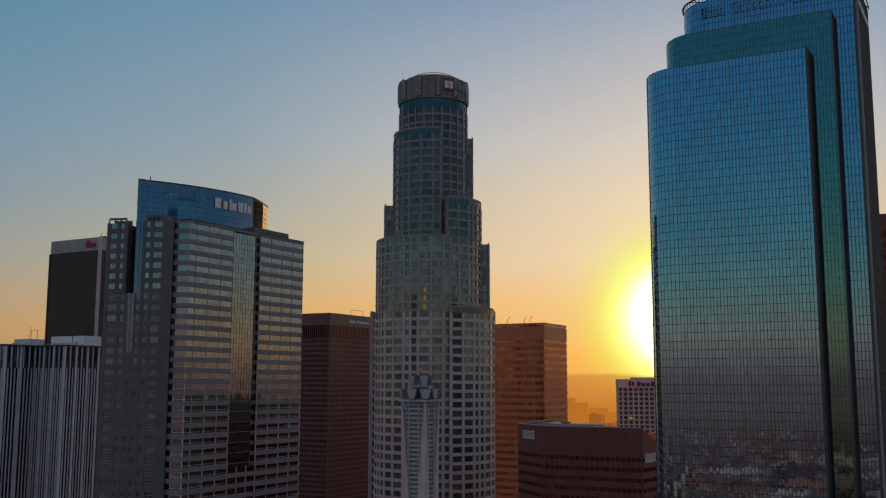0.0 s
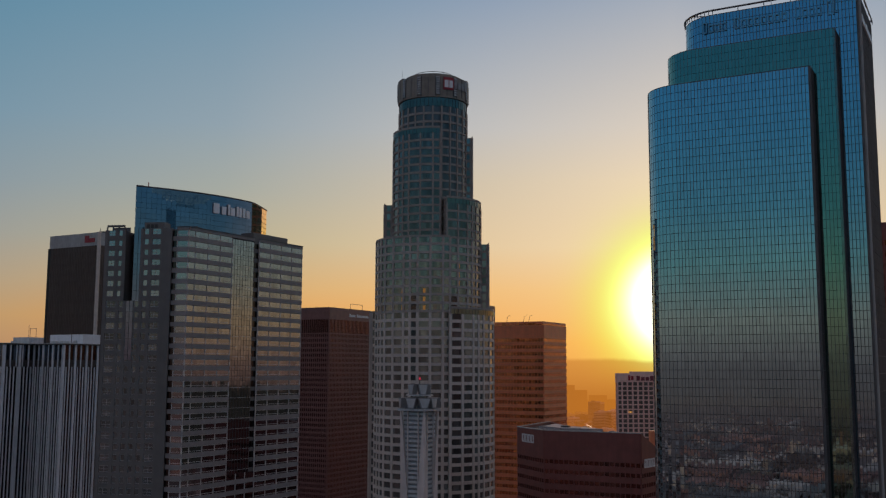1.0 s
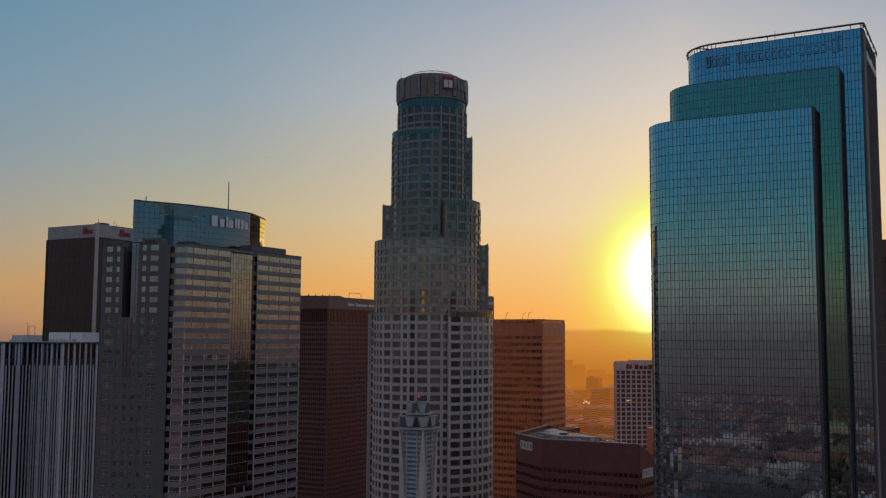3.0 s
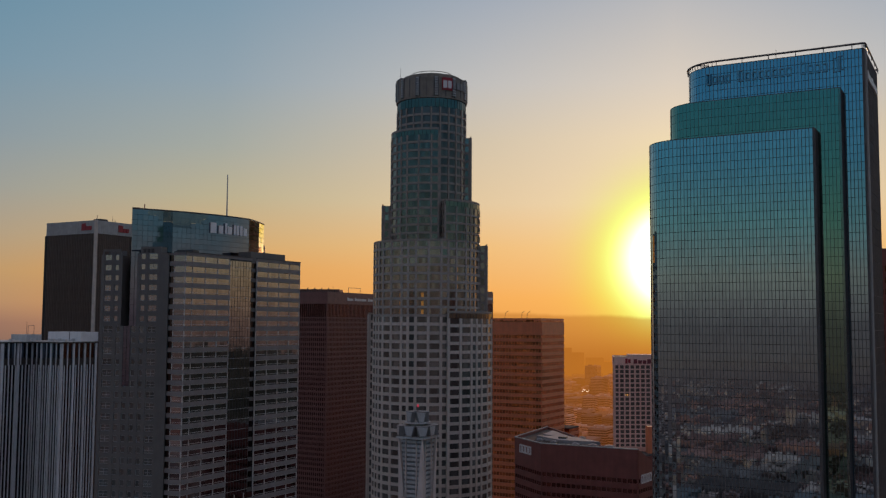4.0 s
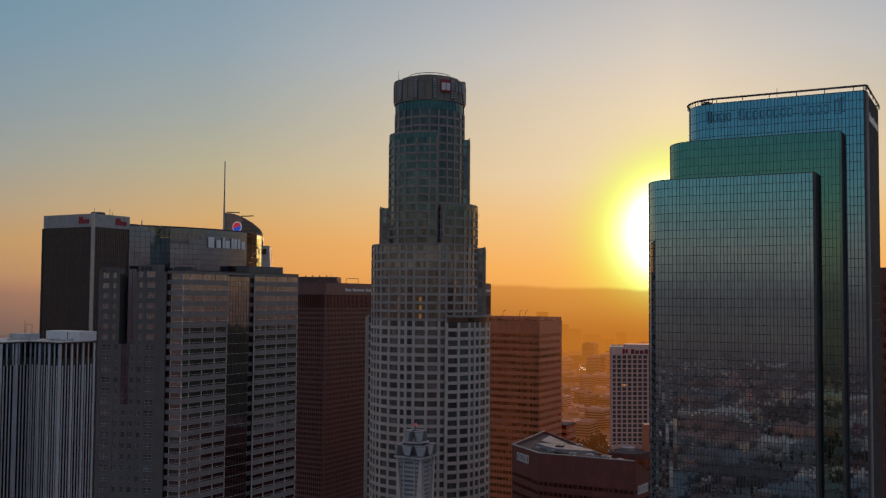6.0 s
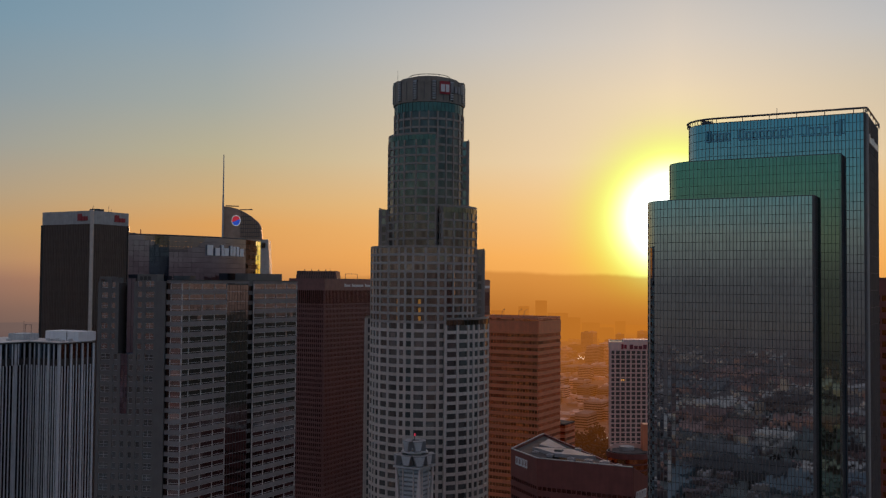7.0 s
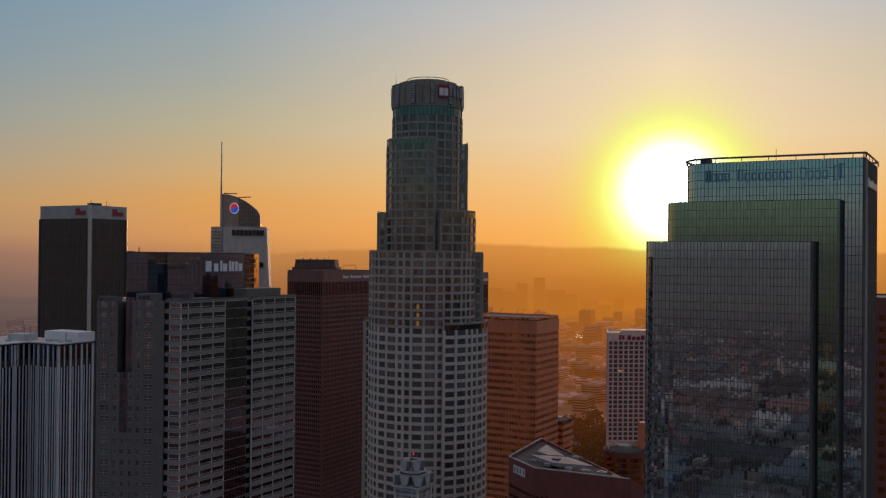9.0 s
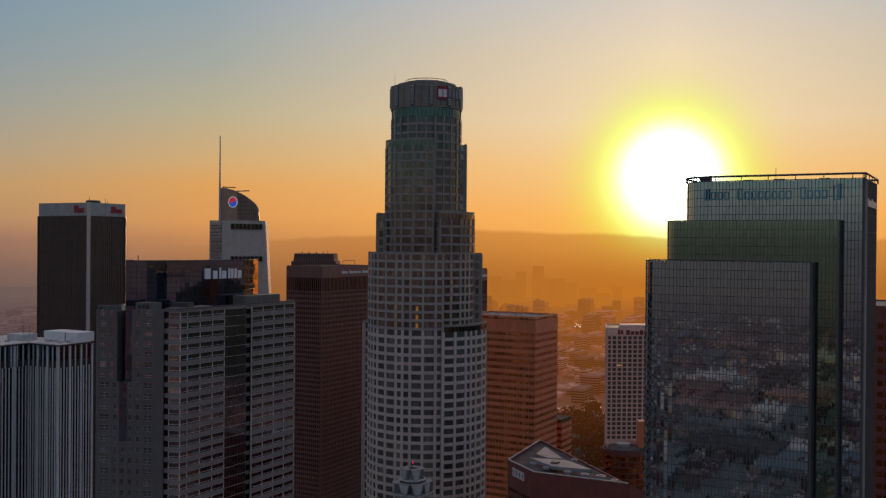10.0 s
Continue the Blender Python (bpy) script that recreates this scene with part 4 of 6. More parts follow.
            part("ladder_stile", Geo().box(q, d * 1.7, t * 0.24, Vector((0, 0, 10.2))), STEEL, drum)
    part("crown_cap", Geo().prism(arc(cx, cy, 15.2, 0, 360, 48)[:-1], 305.4, 308.8), GRANITE_CROWN, root)
    part("crown_cap", Geo().prism(arc(cx, cy, 11.4, 0, 360, 40)[:-1], 308.8, 309.8), GRANITE_CROWN, root)
    part("crown_rail", Geo().tube([(p.x, p.y, 311.0) for p in arc(cx, cy, 10.6, 0, 360, 40)], 0.18, 5), STEEL, root)
    part("crown_deck", Geo().prism(arc(cx, cy, 10.6, 0, 360, 40)[:-1], 309.8, 310.1), ROOF, root)
    for a in range(0, 360, 30):
        q = Vector((cx, cy, 310.1)) + heading(a) * 10.6
        part("rail_post", Geo().tube([q, q + Vector((0, 0, 0.9))], 0.1, 5), STEEL, root)
    d = heading(200)
    p = Vector((cx, cy, 305)) + d * 17.2
    part("whip_antenna", Geo().tube([p, p + Vector((0, 0, 8.5))], [0.12, 0.04], 5), STEEL, root)
    # sign on the crown: two white blocks on a red field, then bare grey blocks
    field = part("sign_field", Geo().band(arc(cx, cy, 18.6, 287, 304, 5), 0.6, 0.1, 299.6, 306.0), SIGN_RED, root)
    for a0, a1 in ((288.3, 294.6), (296.0, 302.0)):
        part("sign_letter", Geo().band(arc(cx, cy, 19.2, a0, a1, 3), 0.25, 0.05, 300.6, 304.4), SIGN_WHITE, field)
    for a0, a1, z1 in ((305.5, 311, 305.6), (313, 319, 304.2), (321, 327, 304.2), (329, 335, 305.6)):
        part("sign_letter", Geo().band(arc(cx, cy, 18.9, a0, a1, 3), 0.25, 0.3, 300.6, z1), HORN_FRAME, root)


crown_tower()


# ---- the relay tower ----
def relay_tower():
    cx, cy = -7.3, 329.5
    root = thing("relay_tower", cx, cy, "white flared relay tower with horn antennas on top", "tower")
    u, v = heading(G - 90), heading(G)
    half = 4.3
    zs = [0, 60, 90, 100, 110, 118, 126, 133, 139, 144]
    def leg_width(z):
        return 0.45 + 3.1 * max(0.0, (144 - z) / 44.0) ** 0.9 if z > 100 else 3.6
    for su, sv in ((-1, -1), (1, -1), (1, 1), (-1, 1)):
        g = Geo()
        for z in zs:
            w = min(3.7, leg_width(z))
            h = half + 0.35 * (z / 144.0) ** 6
            o = Vector((cx, cy, z)) + u * (su * h) + v * (sv * h)
            a, b = u * (-su * w), v * (-sv * w)
            ring = [o, o + a, o + a + b, o + b]
            if su * sv < 0:
                ring.reverse()
            g.v += [tuple(p) for p in ring]
        for i in range(len(zs) - 1):
            for j in range(4):
                p, q = 4 * i + j, 4 * i + (j + 1) % 4
                g.f.append((p, q, q + 4, p + 4))
        g.f += [(3, 2, 1, 0), tuple(4 * (len(zs) - 1) + j for j in range(4))]
        part("leg", g, WHITE_STONE, root)
    # louvred shaft between the legs
    shaft = part("shaft", Geo().prism([Vector((cx, cy, 0)) + u * a * 3.6 + v * b * 3.6 for a, b in ((-1, -1), (1, -1), (1, 1), (-1, 1))], 0, 145), HORN_FRAME, root)
    for k in range(36):
        z = 92 + k * 1.45
        for n_, t_ in ((-v, u), (u, v)):
            w = half - min(3.7, leg_width(z)) + 0.1
            if w < 0.3:
                continue
            o = Vector((cx, cy, z)) + n_ * 3.6 - t_ * w
            part("louvre", Geo().box(o, n_ * 0.4, t_ * (2 * w), Vector((0, 0, 0.75))), SCREEN, shaft)
    for n_, t_ in ((-v, u), (u, v)):
        for f in (-0.45, 0.45):
            part("shaft_mullion", Geo().box(Vector((cx, cy, 118)) + n_ * 3.7 + t_ * (f * 4.4 - 0.12), n_ * 0.6, t_ * 0.24, Vector((0, 0, 26))), WHITE_STONE, shaft)
    part("deck", Geo().prism([Vector((cx, cy, 0)) + u * a * 5.2 + v * b * 5.2 for a, b in ((-1, -1), (1, -1), (1, 1), (-1, 1))], 144, 144.7), SCREEN, root)
    def horn(o, n_, t_, w, h):
        """A horn reflector: a box wide at the top, narrow below, open face framed in dark."""
        z = Vector((0, 0, 1))
        g = Geo()
        lo, hi = w * 0.55, w
        pts = []
        for hh, ww, dep in ((0, lo, 1.6), (h, hi, 2.2)):
            c = o + z * hh
            pts += [c + n_ * 0 - t_ * ww / 2, c + n_ * 0 + t_ * ww / 2, c - n_ * dep + t_ * ww / 2, c - n_ * dep - t_ * ww / 2]
        g.v = [tuple(p) for p in pts]
        g.f = [(3, 2, 1, 0), (4, 5, 6, 7), (0, 1, 5, 4), (1, 2, 6, 5), (2, 3, 7, 6), (3, 0, 4, 7)]
        body = part("horn_antenna", g, HORN_FRAME, root, "dark-framed horn antenna")
        f = Geo()
        e = 0.25
        fp = [o + n_ * 0.06 - t_ * (lo / 2 - e) + z * e, o + n_ * 0.06 + t_ * (lo / 2 - e) + z * e, o + n_ * 0.06 + t_ * (hi / 2 - e) + z * (h - e), o + n_ * 0.06 - t_ * (hi / 2 - e) + z * (h - e)]
        f.v = [tuple(p) for p in fp] + [tuple(p - n_ * 0.1) for p in fp]
        f.f = [(0, 1, 2, 3), (7, 6, 5, 4), (0, 4, 5, 1), (1, 5, 6, 2), (2, 6, 7, 3), (3, 7, 4, 0)]
        part("horn_face", f, SCREEN, body)
    for a in range(0, 360, 45):
        n_, t_ = heading(a + G - 90), heading(a + G)
        horn(Vector((cx, cy, 144.9)) + n_ * (6.6 if a % 90 else 5.6), n_, t_, 4.0, 3.3)
    for a in range(0, 360, 72):
        n_, t_ = heading(a - 70), heading(a + 20)
        horn(Vector((cx, cy, 149.2)) + n_ * 3.6, n_, t_, 3.4, 3.4)
    part("upper_mast", Geo().prism(arc(cx, cy, 2.2, 0, 360, 12)[:-1], 144.7, 149.0), SCREEN, root)
    part("upper_deck", Geo().prism(arc(cx, cy, 4.4, 0, 360, 12)[:-1], 148.8, 149.2), SCREEN, root)
    part("beacon_mast", Geo().tube([(cx, cy, 149.2), (cx, cy, 154.0)], 0.14, 6), STEEL, root)
    part("beacon", Geo().tube([(cx, cy, 154.0), (cx, cy, 154.8)], 0.24, 8), lit_sign("lit_red_beacon", (0.9, 0.05, 0.1), 0.4), root, "glowing red aviation beacon")


relay_tower()


# ---- plain box towers ----
def quad(corner, left, right):
    """Outline from the nearest corner: left along the seen face, right along the other, counter-clockwise."""
    c = Vector((*corner, 0))
    return [c + UA * left, c, c + VA * right, c + VA * right + UA * left]


def copper_tower():
    root = thing("skyscraper", 55, 600, "copper-brown office tower with alternating window bands", "skyscraper")
    p = quad((58.3, 574.3), 46, 33.5)
    top = 184.4
    part("core", Geo().prism(inset(p, 0.3), 0, top - 0.5), MULLION, root)
    for a, b, cnt in ((p[0], p[1], 80), (p[1], p[2], 60)):
        facade(root, [a, b], 0, 175.5, 3.95, 1.9, GLASS_BRONZE, (2.05, 0.3, COPPER_STONE), (0.2, 0.05, COPPER_STONE), cnt, 60, 0.2, gap=0.05)
        facade(root, [a, b], 175.5, top, 8.9, 2.4, GLASS_BRONZE, (7.6, 0.32, COPPER_STONE), None, 10, 60, 0.2, gap=0.05)
    for a, b in ((p[2], p[3]), (p[3], p[0])):
        facade(root, [a, b], 0, top, 3.95, 3.8, GLASS_BRONZE, (2.05, 0.3, COPPER_STONE), None, 0, 400, 0.2, gap=0.05)
    roof(root, p, top, ROOF, 0.8, COPPER_STONE)
    for s, d in ((12, 6), (16, 7), (26, 5)):
        o = Vector((*p[1][:2], top)) + UA * s + VA * d
        part("davit", Geo().tube([o, o + Vector((0.6, 0, 4.0)), o + Vector((2.2, 0, 5.2))], 0.12, 5), STEEL, root)
    # lower wing beyond
    q = [v_ for v_ in quad((79, 612), 20, 16)]
    part("wing", Geo().prism(inset(q, 0.3), 0, 118), MULLION, root)
    for a, b in ((q[0], q[1]), (q[1], q[2])):
        facade(root, [a, b], 0, 118, 3.95, 1.9, GLASS_BRONZE, (2.05, 0.3, COPPER_STONE), None, 10, 60, 0.2, gap=0.05)
    part("wing_roof", Geo().prism(q, 118, 118.8), ROOF_DARK, root)


copper_tower()


def maroon_tower(corner, left, right, label):
    root = thing("skyscraper", corner[0], corner[1] + 30, label, "skyscraper", "twin maroon towers")
    p = quad(corner, left, right)
    top = 207.0
    part("core", Geo().prism(inset(p, 0.3), 0, top - 0.5), MULLION, root)
    # right-hand glass is tinted brighter, imitating the western sky's reflection
    for a, b, cnt, glass in ((p[0], p[1], 40, GLASS_WINE), (p[1], p[2], 60, GLASS_SKYLIT)):
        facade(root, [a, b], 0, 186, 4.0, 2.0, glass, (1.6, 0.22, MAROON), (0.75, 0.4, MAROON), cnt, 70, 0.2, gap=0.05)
        facade(root, [a, b], 186, 198, 12, 2.0, GLASS_WINE, (1.0, 0.2, MAROON), (0.5, 0.35, MAROON), 0, 70, 0.2, gap=0.05)
        facade(root, [a, b], 198, top, 9.0, 8.0, GLASS_BLACK, (8.9, 0.42, MAROON), None, 0, 70, 0.2, gap=0.05)
    for a, b in ((p[2], p[3]), (p[3], p[0])):
        facade(root, [a, b], 0, top, 4.0, 4.0, GLASS_BLACK, (1.6, 0.22, MAROON), None, 0, 400, 0.2, gap=0.05)
    roof(root, p, top, ROOF, 0.8, MAROON)
    return root, p


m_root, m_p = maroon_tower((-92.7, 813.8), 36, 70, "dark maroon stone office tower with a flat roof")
n_r = heading(G - 90)
bars(m_root, "sign_letter", Vector((*m_p[1][:2], 201.0)) + VA * 28, VA, n_r, 40, 2.6, SIGN_WHITE, lettering(18, 4, (0, 5, 14), (4, 13)), 0.7)
part("roof_frame", Geo().tube([Vector((*m_p[1][:2], 207)) + VA * 30, Vector((*m_p[1][:2], 212)) + VA * 30, Vector((*m_p[1][:2], 212)) + VA * 48, Vector((*m_p[1][:2], 207)) + VA * 48], 0.2, 5), STEEL, m_root)
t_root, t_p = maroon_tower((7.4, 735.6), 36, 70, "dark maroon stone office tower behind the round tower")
bars(t_root, "sign_letter", Vector((*t_p[1][:2], 201.0)) + VA * 58, VA, n_r, 11, 2.6, SIGN_WHITE, lettering(4, 5, (0,)), 0.7)


def stepped_far_tower():
    root = thing("office_tower", -120, 1010, "dark brown office tower with a stepped flat top", "office tower")
    for k, (g, z0, z1) in enumerate(((4.0, 0, 208.5), (2.0, 208.5, 212.0), (1.5, 212.0, 216.0))):
        o = Vector((-138.5, 990, 0)) + Vector((-g, -g, 0))
        w = 36.5 + 2 * g
        body = part("tier", Geo().box(o + Vector((0, 0, z0)), (w, 0, 0), (0, 34 + 2 * g, 0), (0, 0, z1 - z0)), STONE_ROUGH, root)
        for i in range(int(w // 2.4)):
            part("tier_fin", Geo().box(o + Vector((0.6 + i * 2.4, -0.3, max(z0, 190))), (0.8, 0, 0), (0, 0.4, 0), (0, 0, z1 - max(z0, 190) - 0.6)), BLACK_METAL, body)
    for x in (-133, -126, -119, -112):
        part("roof_vent", Geo().tube([(x, 996, 216), (x, 996, 217.6)], 0.5, 6), STEEL, root)
    part("roof_mast", Geo().tube([(-108, 1000, 216), (-108, 1000, 219.5)], 0.15, 5), STEEL, root)


stepped_far_tower()


def faceted_block():
    root = thing("office_building", 58, 430, "red-brown granite office block with a pointed faceted roof", "office building")
    poly = [Vector(p) for p in ((32.6, 433, 0), (41.5, 410, 0), (77.0, 391, 0), (87, 405, 0), (51.4, 477.3, 0))]
    tops = [133, 133, 133, 125.5, 133]
    part("core", Geo().prism(inset(poly, 0.3), 0, [t - 0.6 for t in (132, 132, 132, 124.5, 132)]), MULLION, root)
    for i, (a, b) in enumerate(zip(poly, poly[1:] + poly[:1])):
        facade(root, [a, b], 0, 121.5, 3.9, 2.1, GLASS_WINE, (2.3, 0.25, GRANITE_RED), (0.35, 0.2, GRANITE_RED), 40 if i < 3 else 0, 70 if i < 3 else 400, 0.2, gap=0.05)
        n = Vector(((b - a).y, -(b - a).x, 0)).normalized()
        t0, t1 = tops[i], tops[(i + 1) % 5]
        g = Geo()
        g.prism([a + n * 0.3, b + n * 0.3, b - n * 0.4, a - n * 0.4], 121.5, [t0, t1, t1, t0])
        part("attic_wall", g, GRANITE_RED, root)
        g = Geo()
        g.prism([a + n * 0.4, b + n * 0.4, b - n * 0.2, a - n * 0.2], 132.9 if i not in (2, 3) else 125.2, [t0 + 0.25, t1 + 0.25, t1 + 0.25, t0 + 0.25])
        if i not in (2, 3):
            part("coping", g, CONCRETE, root)
    part("roof", Geo().prism(inset(poly, 0.7), 130.6 - 6, [132.0, 132.0, 131.6, 125.2, 132.0]), ROOF_DARK, root)
    slab = part("roof_slab", Geo().prism([Vector(p) for p in ((42, 436, 0), (50, 419, 0), (66, 413, 0), (58, 431, 0))], 131.9, 133.4), ROOF_SLAB, root)
    part("roof_hatch", Geo().box((50, 424, 133.4), (3, -1.2, 0), (1.2, 3, 0), (0, 0, 0.7)), STEEL, slab)
    part("roof_slab", Geo().prism([Vector(p) for p in ((46, 446, 0), (50, 438, 0), (57, 436, 0), (52, 462, 0))], 131.9, 132.9), ROOF_SLAB, root)
    for x, y, w, h in ((66, 404, 3.4, 1.0), (60, 406, 3.0, 1.2), (54, 412, 2.6, 0.9), (71, 398, 2.4, 0.8), (46, 419, 2.4, 1.0), (41, 428, 2.4, 0.8), (60, 434, 2.4, 1.1)):
        unit = part("plant_box", Geo().box((x, y, 131.8), (w, -0.4 * w, 0), (0.4 * w, w, 0), (0, 0, h)), ROOF_SLAB, root)
        part("fan_ring", Geo().prism(arc(x + 0.7 * w, y + 0.3 * w, 0.32 * w, 0, 360, 10)[:-1], 131.8 + h, 132.1 + h), ROOF_SLAB, unit)
    n0 = Vector(((poly[1] - poly[0]).y, -(poly[1] - poly[0]).x, 0)).normalized()
    d0 = (poly[1] - poly[0]).normalized()
    hollow_bars(root, "sign_letter", poly[0] + d0 * 5 + Vector((0, 0, 127.2)), d0, n0, 11.5, 3.4, SIGN_WHITE, [(0.25 * k, 0.2, 0, 1) for k in range(4)], 0.55, 0.5)
    n2 = Vector(((poly[3] - poly[2]).y, -(poly[3] - poly[2]).x, 0)).normalized()
    d2 = (poly[3] - poly[2]).normalized()
    hollow_bars(root, "sign_letter", poly[2] + d2 * 2.5 + Vector((0, 0, 119.6)), d2, n2, 10, 3.4, SIGN_WHITE, [(0.25 * k, 0.2, 0, 1) for k in range(4)], 0.55, 0.5)


faceted_block()


def white_grid_tower():
    root = thing("office_tower", 170, 890, "white concrete office tower with a deep window grid, tinted haze pink", "office tower")
    c = Vector((151.4, 868.9, 0))
    e = heading(3)
    f = heading(81)
    p = [c, c + e * 60, c + e * 60 + f * 40, c + f * 40]
    top = 154.5
    part("core", Geo().prism(inset(p, 0.4), 0, top - 0.5), MULLION, root)
    facade(root, [p[0], p[1]], 0, 147, 4.0, 4.7, BRONZE_PANE, (1.05, 0.4, HAZE_PINK), (1.25, 0.5, HAZE_PINK), 120, 40, 0.2, gap=0.05, pane_in=0.1)
    facade(root, [p[3], p[0]], 0, 147, 4.0, 4.7, BRONZE_PANE, (1.05, 0.4, HAZE_PINK), (1.25, 0.5, HAZE_PINK), 30, 40, 0.2, gap=0.05, pane_in=0.1)
    for a, b in ((p[1], p[2]), (p[2], p[3])):
        facade(root, [a, b], 0, 147, 4.0, 4.7, BRONZE_PANE, (1.25, 0.7, HAZE_PINK), None, 0, 400, 0.2, gap=0.05)
    for i in range(4):
        a, b = p[i], p[(i + 1) % 4]
        n = Vector(((b - a).y, -(b - a).x, 0)).normalized()
        part("attic_wall", Geo().prism([a + n * 0.8, b + n * 0.8, b - n * 0.4, a - n * 0.4], 147, top), HAZE_PINK, root)
    part("roof", Geo().prism(inset(p, 1.0), top - 2, top - 1.6), ROOF_PALE, root)
    part("roof_house", Geo().box(c + e * 12 + f * 8 + Vector((0, 0, top - 2)), e * 36, f * 20, Vector((0, 0, 3.6))), HAZE_PINK, root)
    for k in range(3):
        o = c + e * (9.9 + 1.5 * k) - f * 0.12 + Vector((0, 0, 120.6))
        part("lit_window", Geo().box(o, e * 0.9, f * 0.1, Vector((0, 0, 1.5))), lit_sign("lit_amber_window", (0.95, 0.45, 0.12), 0.5), root, "office window with a warm glow")
    n = -f
    bars(root, "sign_letter", c + e * 17 + Vector((0, 0, 148.4)), e, n, 20, 4.0, SIGN_WINE, lettering(5, 6, (0, 3)), 1.2)
    bars(root, "sign_emblem", c + e * 10 + Vector((0, 0, 148.4)), e, n, 5, 4.4, SIGN_RED, [(0, 0.4, 0, 1), (0.5, 0.45, 0.1, 0.8)], 1.2)


white_grid_tower()


def ribbed_tower():
    root = thing("office_tower", -215, 560, "office tower with white vertical concrete ribs and dark glass", "office tower")
    k1 = Vector((-204.2, 538.7, 0))
    k0 = k1 + VA * 23
    k2 = k1 + UA * 23.5
    k3 = k2 - VA * 19
    k4 = k3 + UA * 46
    poly = [k4, k3, k2, k1, k0, k0 + UA * 69.5]
    top = 170.4
    part("core", Geo().prism(inset(poly, 0.4), 0, top - 0.4), MULLION, root)
    runs = ((k4, k3), (k3, k2), (k2, k1), (k1, k0))
    for a, b in runs:
        facade(root, [a, b], 0, 158, 7.6, 2.0, GLASS_BLACK, None, (0.62, 0.42, RIB_STONE), 40, 90, 0.2, gap=0.05)
        facade(root, [a, b], 158, top - 0.5, 11.9, 4.0, RIB_GLASS, (3.8, 0.08, BLACK_METAL), (0.62, 0.42, RIB_STONE), 20, 90, 0.2, gap=0.05)
        # broad ribs
        d = (b - a)
        n = Vector((d.y, -d.x, 0)).normalized()
        cnt = max(1, round(d.length / 8))
        for i in range(cnt + 1):
            o = a + d * (i / cnt) - d.normalized() * 0.6
            part("broad_rib", Geo().box(o + n * 0.7, d.normalized() * 1.2, n * -1.2, Vector((0, 0, top - 0.6))), RIB_STONE, root)
    for a, b in ((k0, k0 + UA * 69.5), (k0 + UA * 69.5, k4)):
        facade(root, [a, b], 0, top, 3.8, 2.5, GLASS_BLACK, (0.9, 0.05, BLACK_METAL), None, 0, 400, 0.2, gap=0.05)
    rim = inset(poly, -1.1)
    part("roof_edge", Geo().prism(rim, top - 0.6, top + 0.1), BLACK_METAL, root)
    part("roof", Geo().prism(inset(poly, 0.2), top + 0.1, top + 0.4), ROOF_PALE, root)
    part("roof_house", Geo().box(Vector((*(k1 + UA * 1.5 + VA * 14)[:2], top + 0.4)) + UA * 27, UA * -27, VA * 12, Vector((0, 0, 5.2))), WHITE_PAINT, root)
    part("roof_house", Geo().box(Vector((*(k2 + UA * 8 + VA * 2)[:2], top + 0.4)) + UA * 13, UA * -13, VA * 10, Vector((0, 0, 3.6))), SCREEN, root)
    for s, d, w, h, z in ((4, 9, 2.0, 1.2, 0.4), (8, 11, 3.0, 0.8, 0.4), (13, 8, 1.6, 1.5, 0.4), (17, 10, 2.6, 1.0, 0.4), (22, 9, 2.0, 1.3, 0.4), (6, 5, 2.4, 1.1, 0.4), (11, 8, 2.0, 0.9, 0.4),
                          (17, 6, 2.8, 1.3, 0.4), (30, 3, 2.4, 1.2, 0.4), (44, 2, 3.0, 1.4, 0.4), (3, 9, 1.4, 1.6, 0.4), (36, -6, 2.6, 1.2, 0.4), (48, -10, 2.2, 1.0, 0.4)):
        o = Vector((*(k1 + UA * s + VA * d)[:2], top + z))
        part("roof_unit", Geo().box(o, UA * -w, VA * (0.7 * w), Vector((0, 0, h))), SCREEN, root)
    o = Vector((*(k1 + UA * 11 + VA * 13.9)[:2], top + 0.4))
    part("house_seam", Geo().box(o, UA * -0.4, VA * -0.1, Vector((0, 0, 5.2))), STEEL, root)
    o = Vector((*(k2 + UA * 12 + VA * 6)[:2], top + 4))
    part("antenna_frame", Geo().tube([o, o + Vector((0, 0, 5)), o + UA * -5 + Vector((0, 0, 5)), o + UA * -5], 0.15, 5), STEEL, root)
    part("antenna", Geo().tube([o + UA * 1.2, o + UA * 1.2 + Vector((0, 0, 7))], 0.1, 5), STEEL, root)


ribbed_tower()


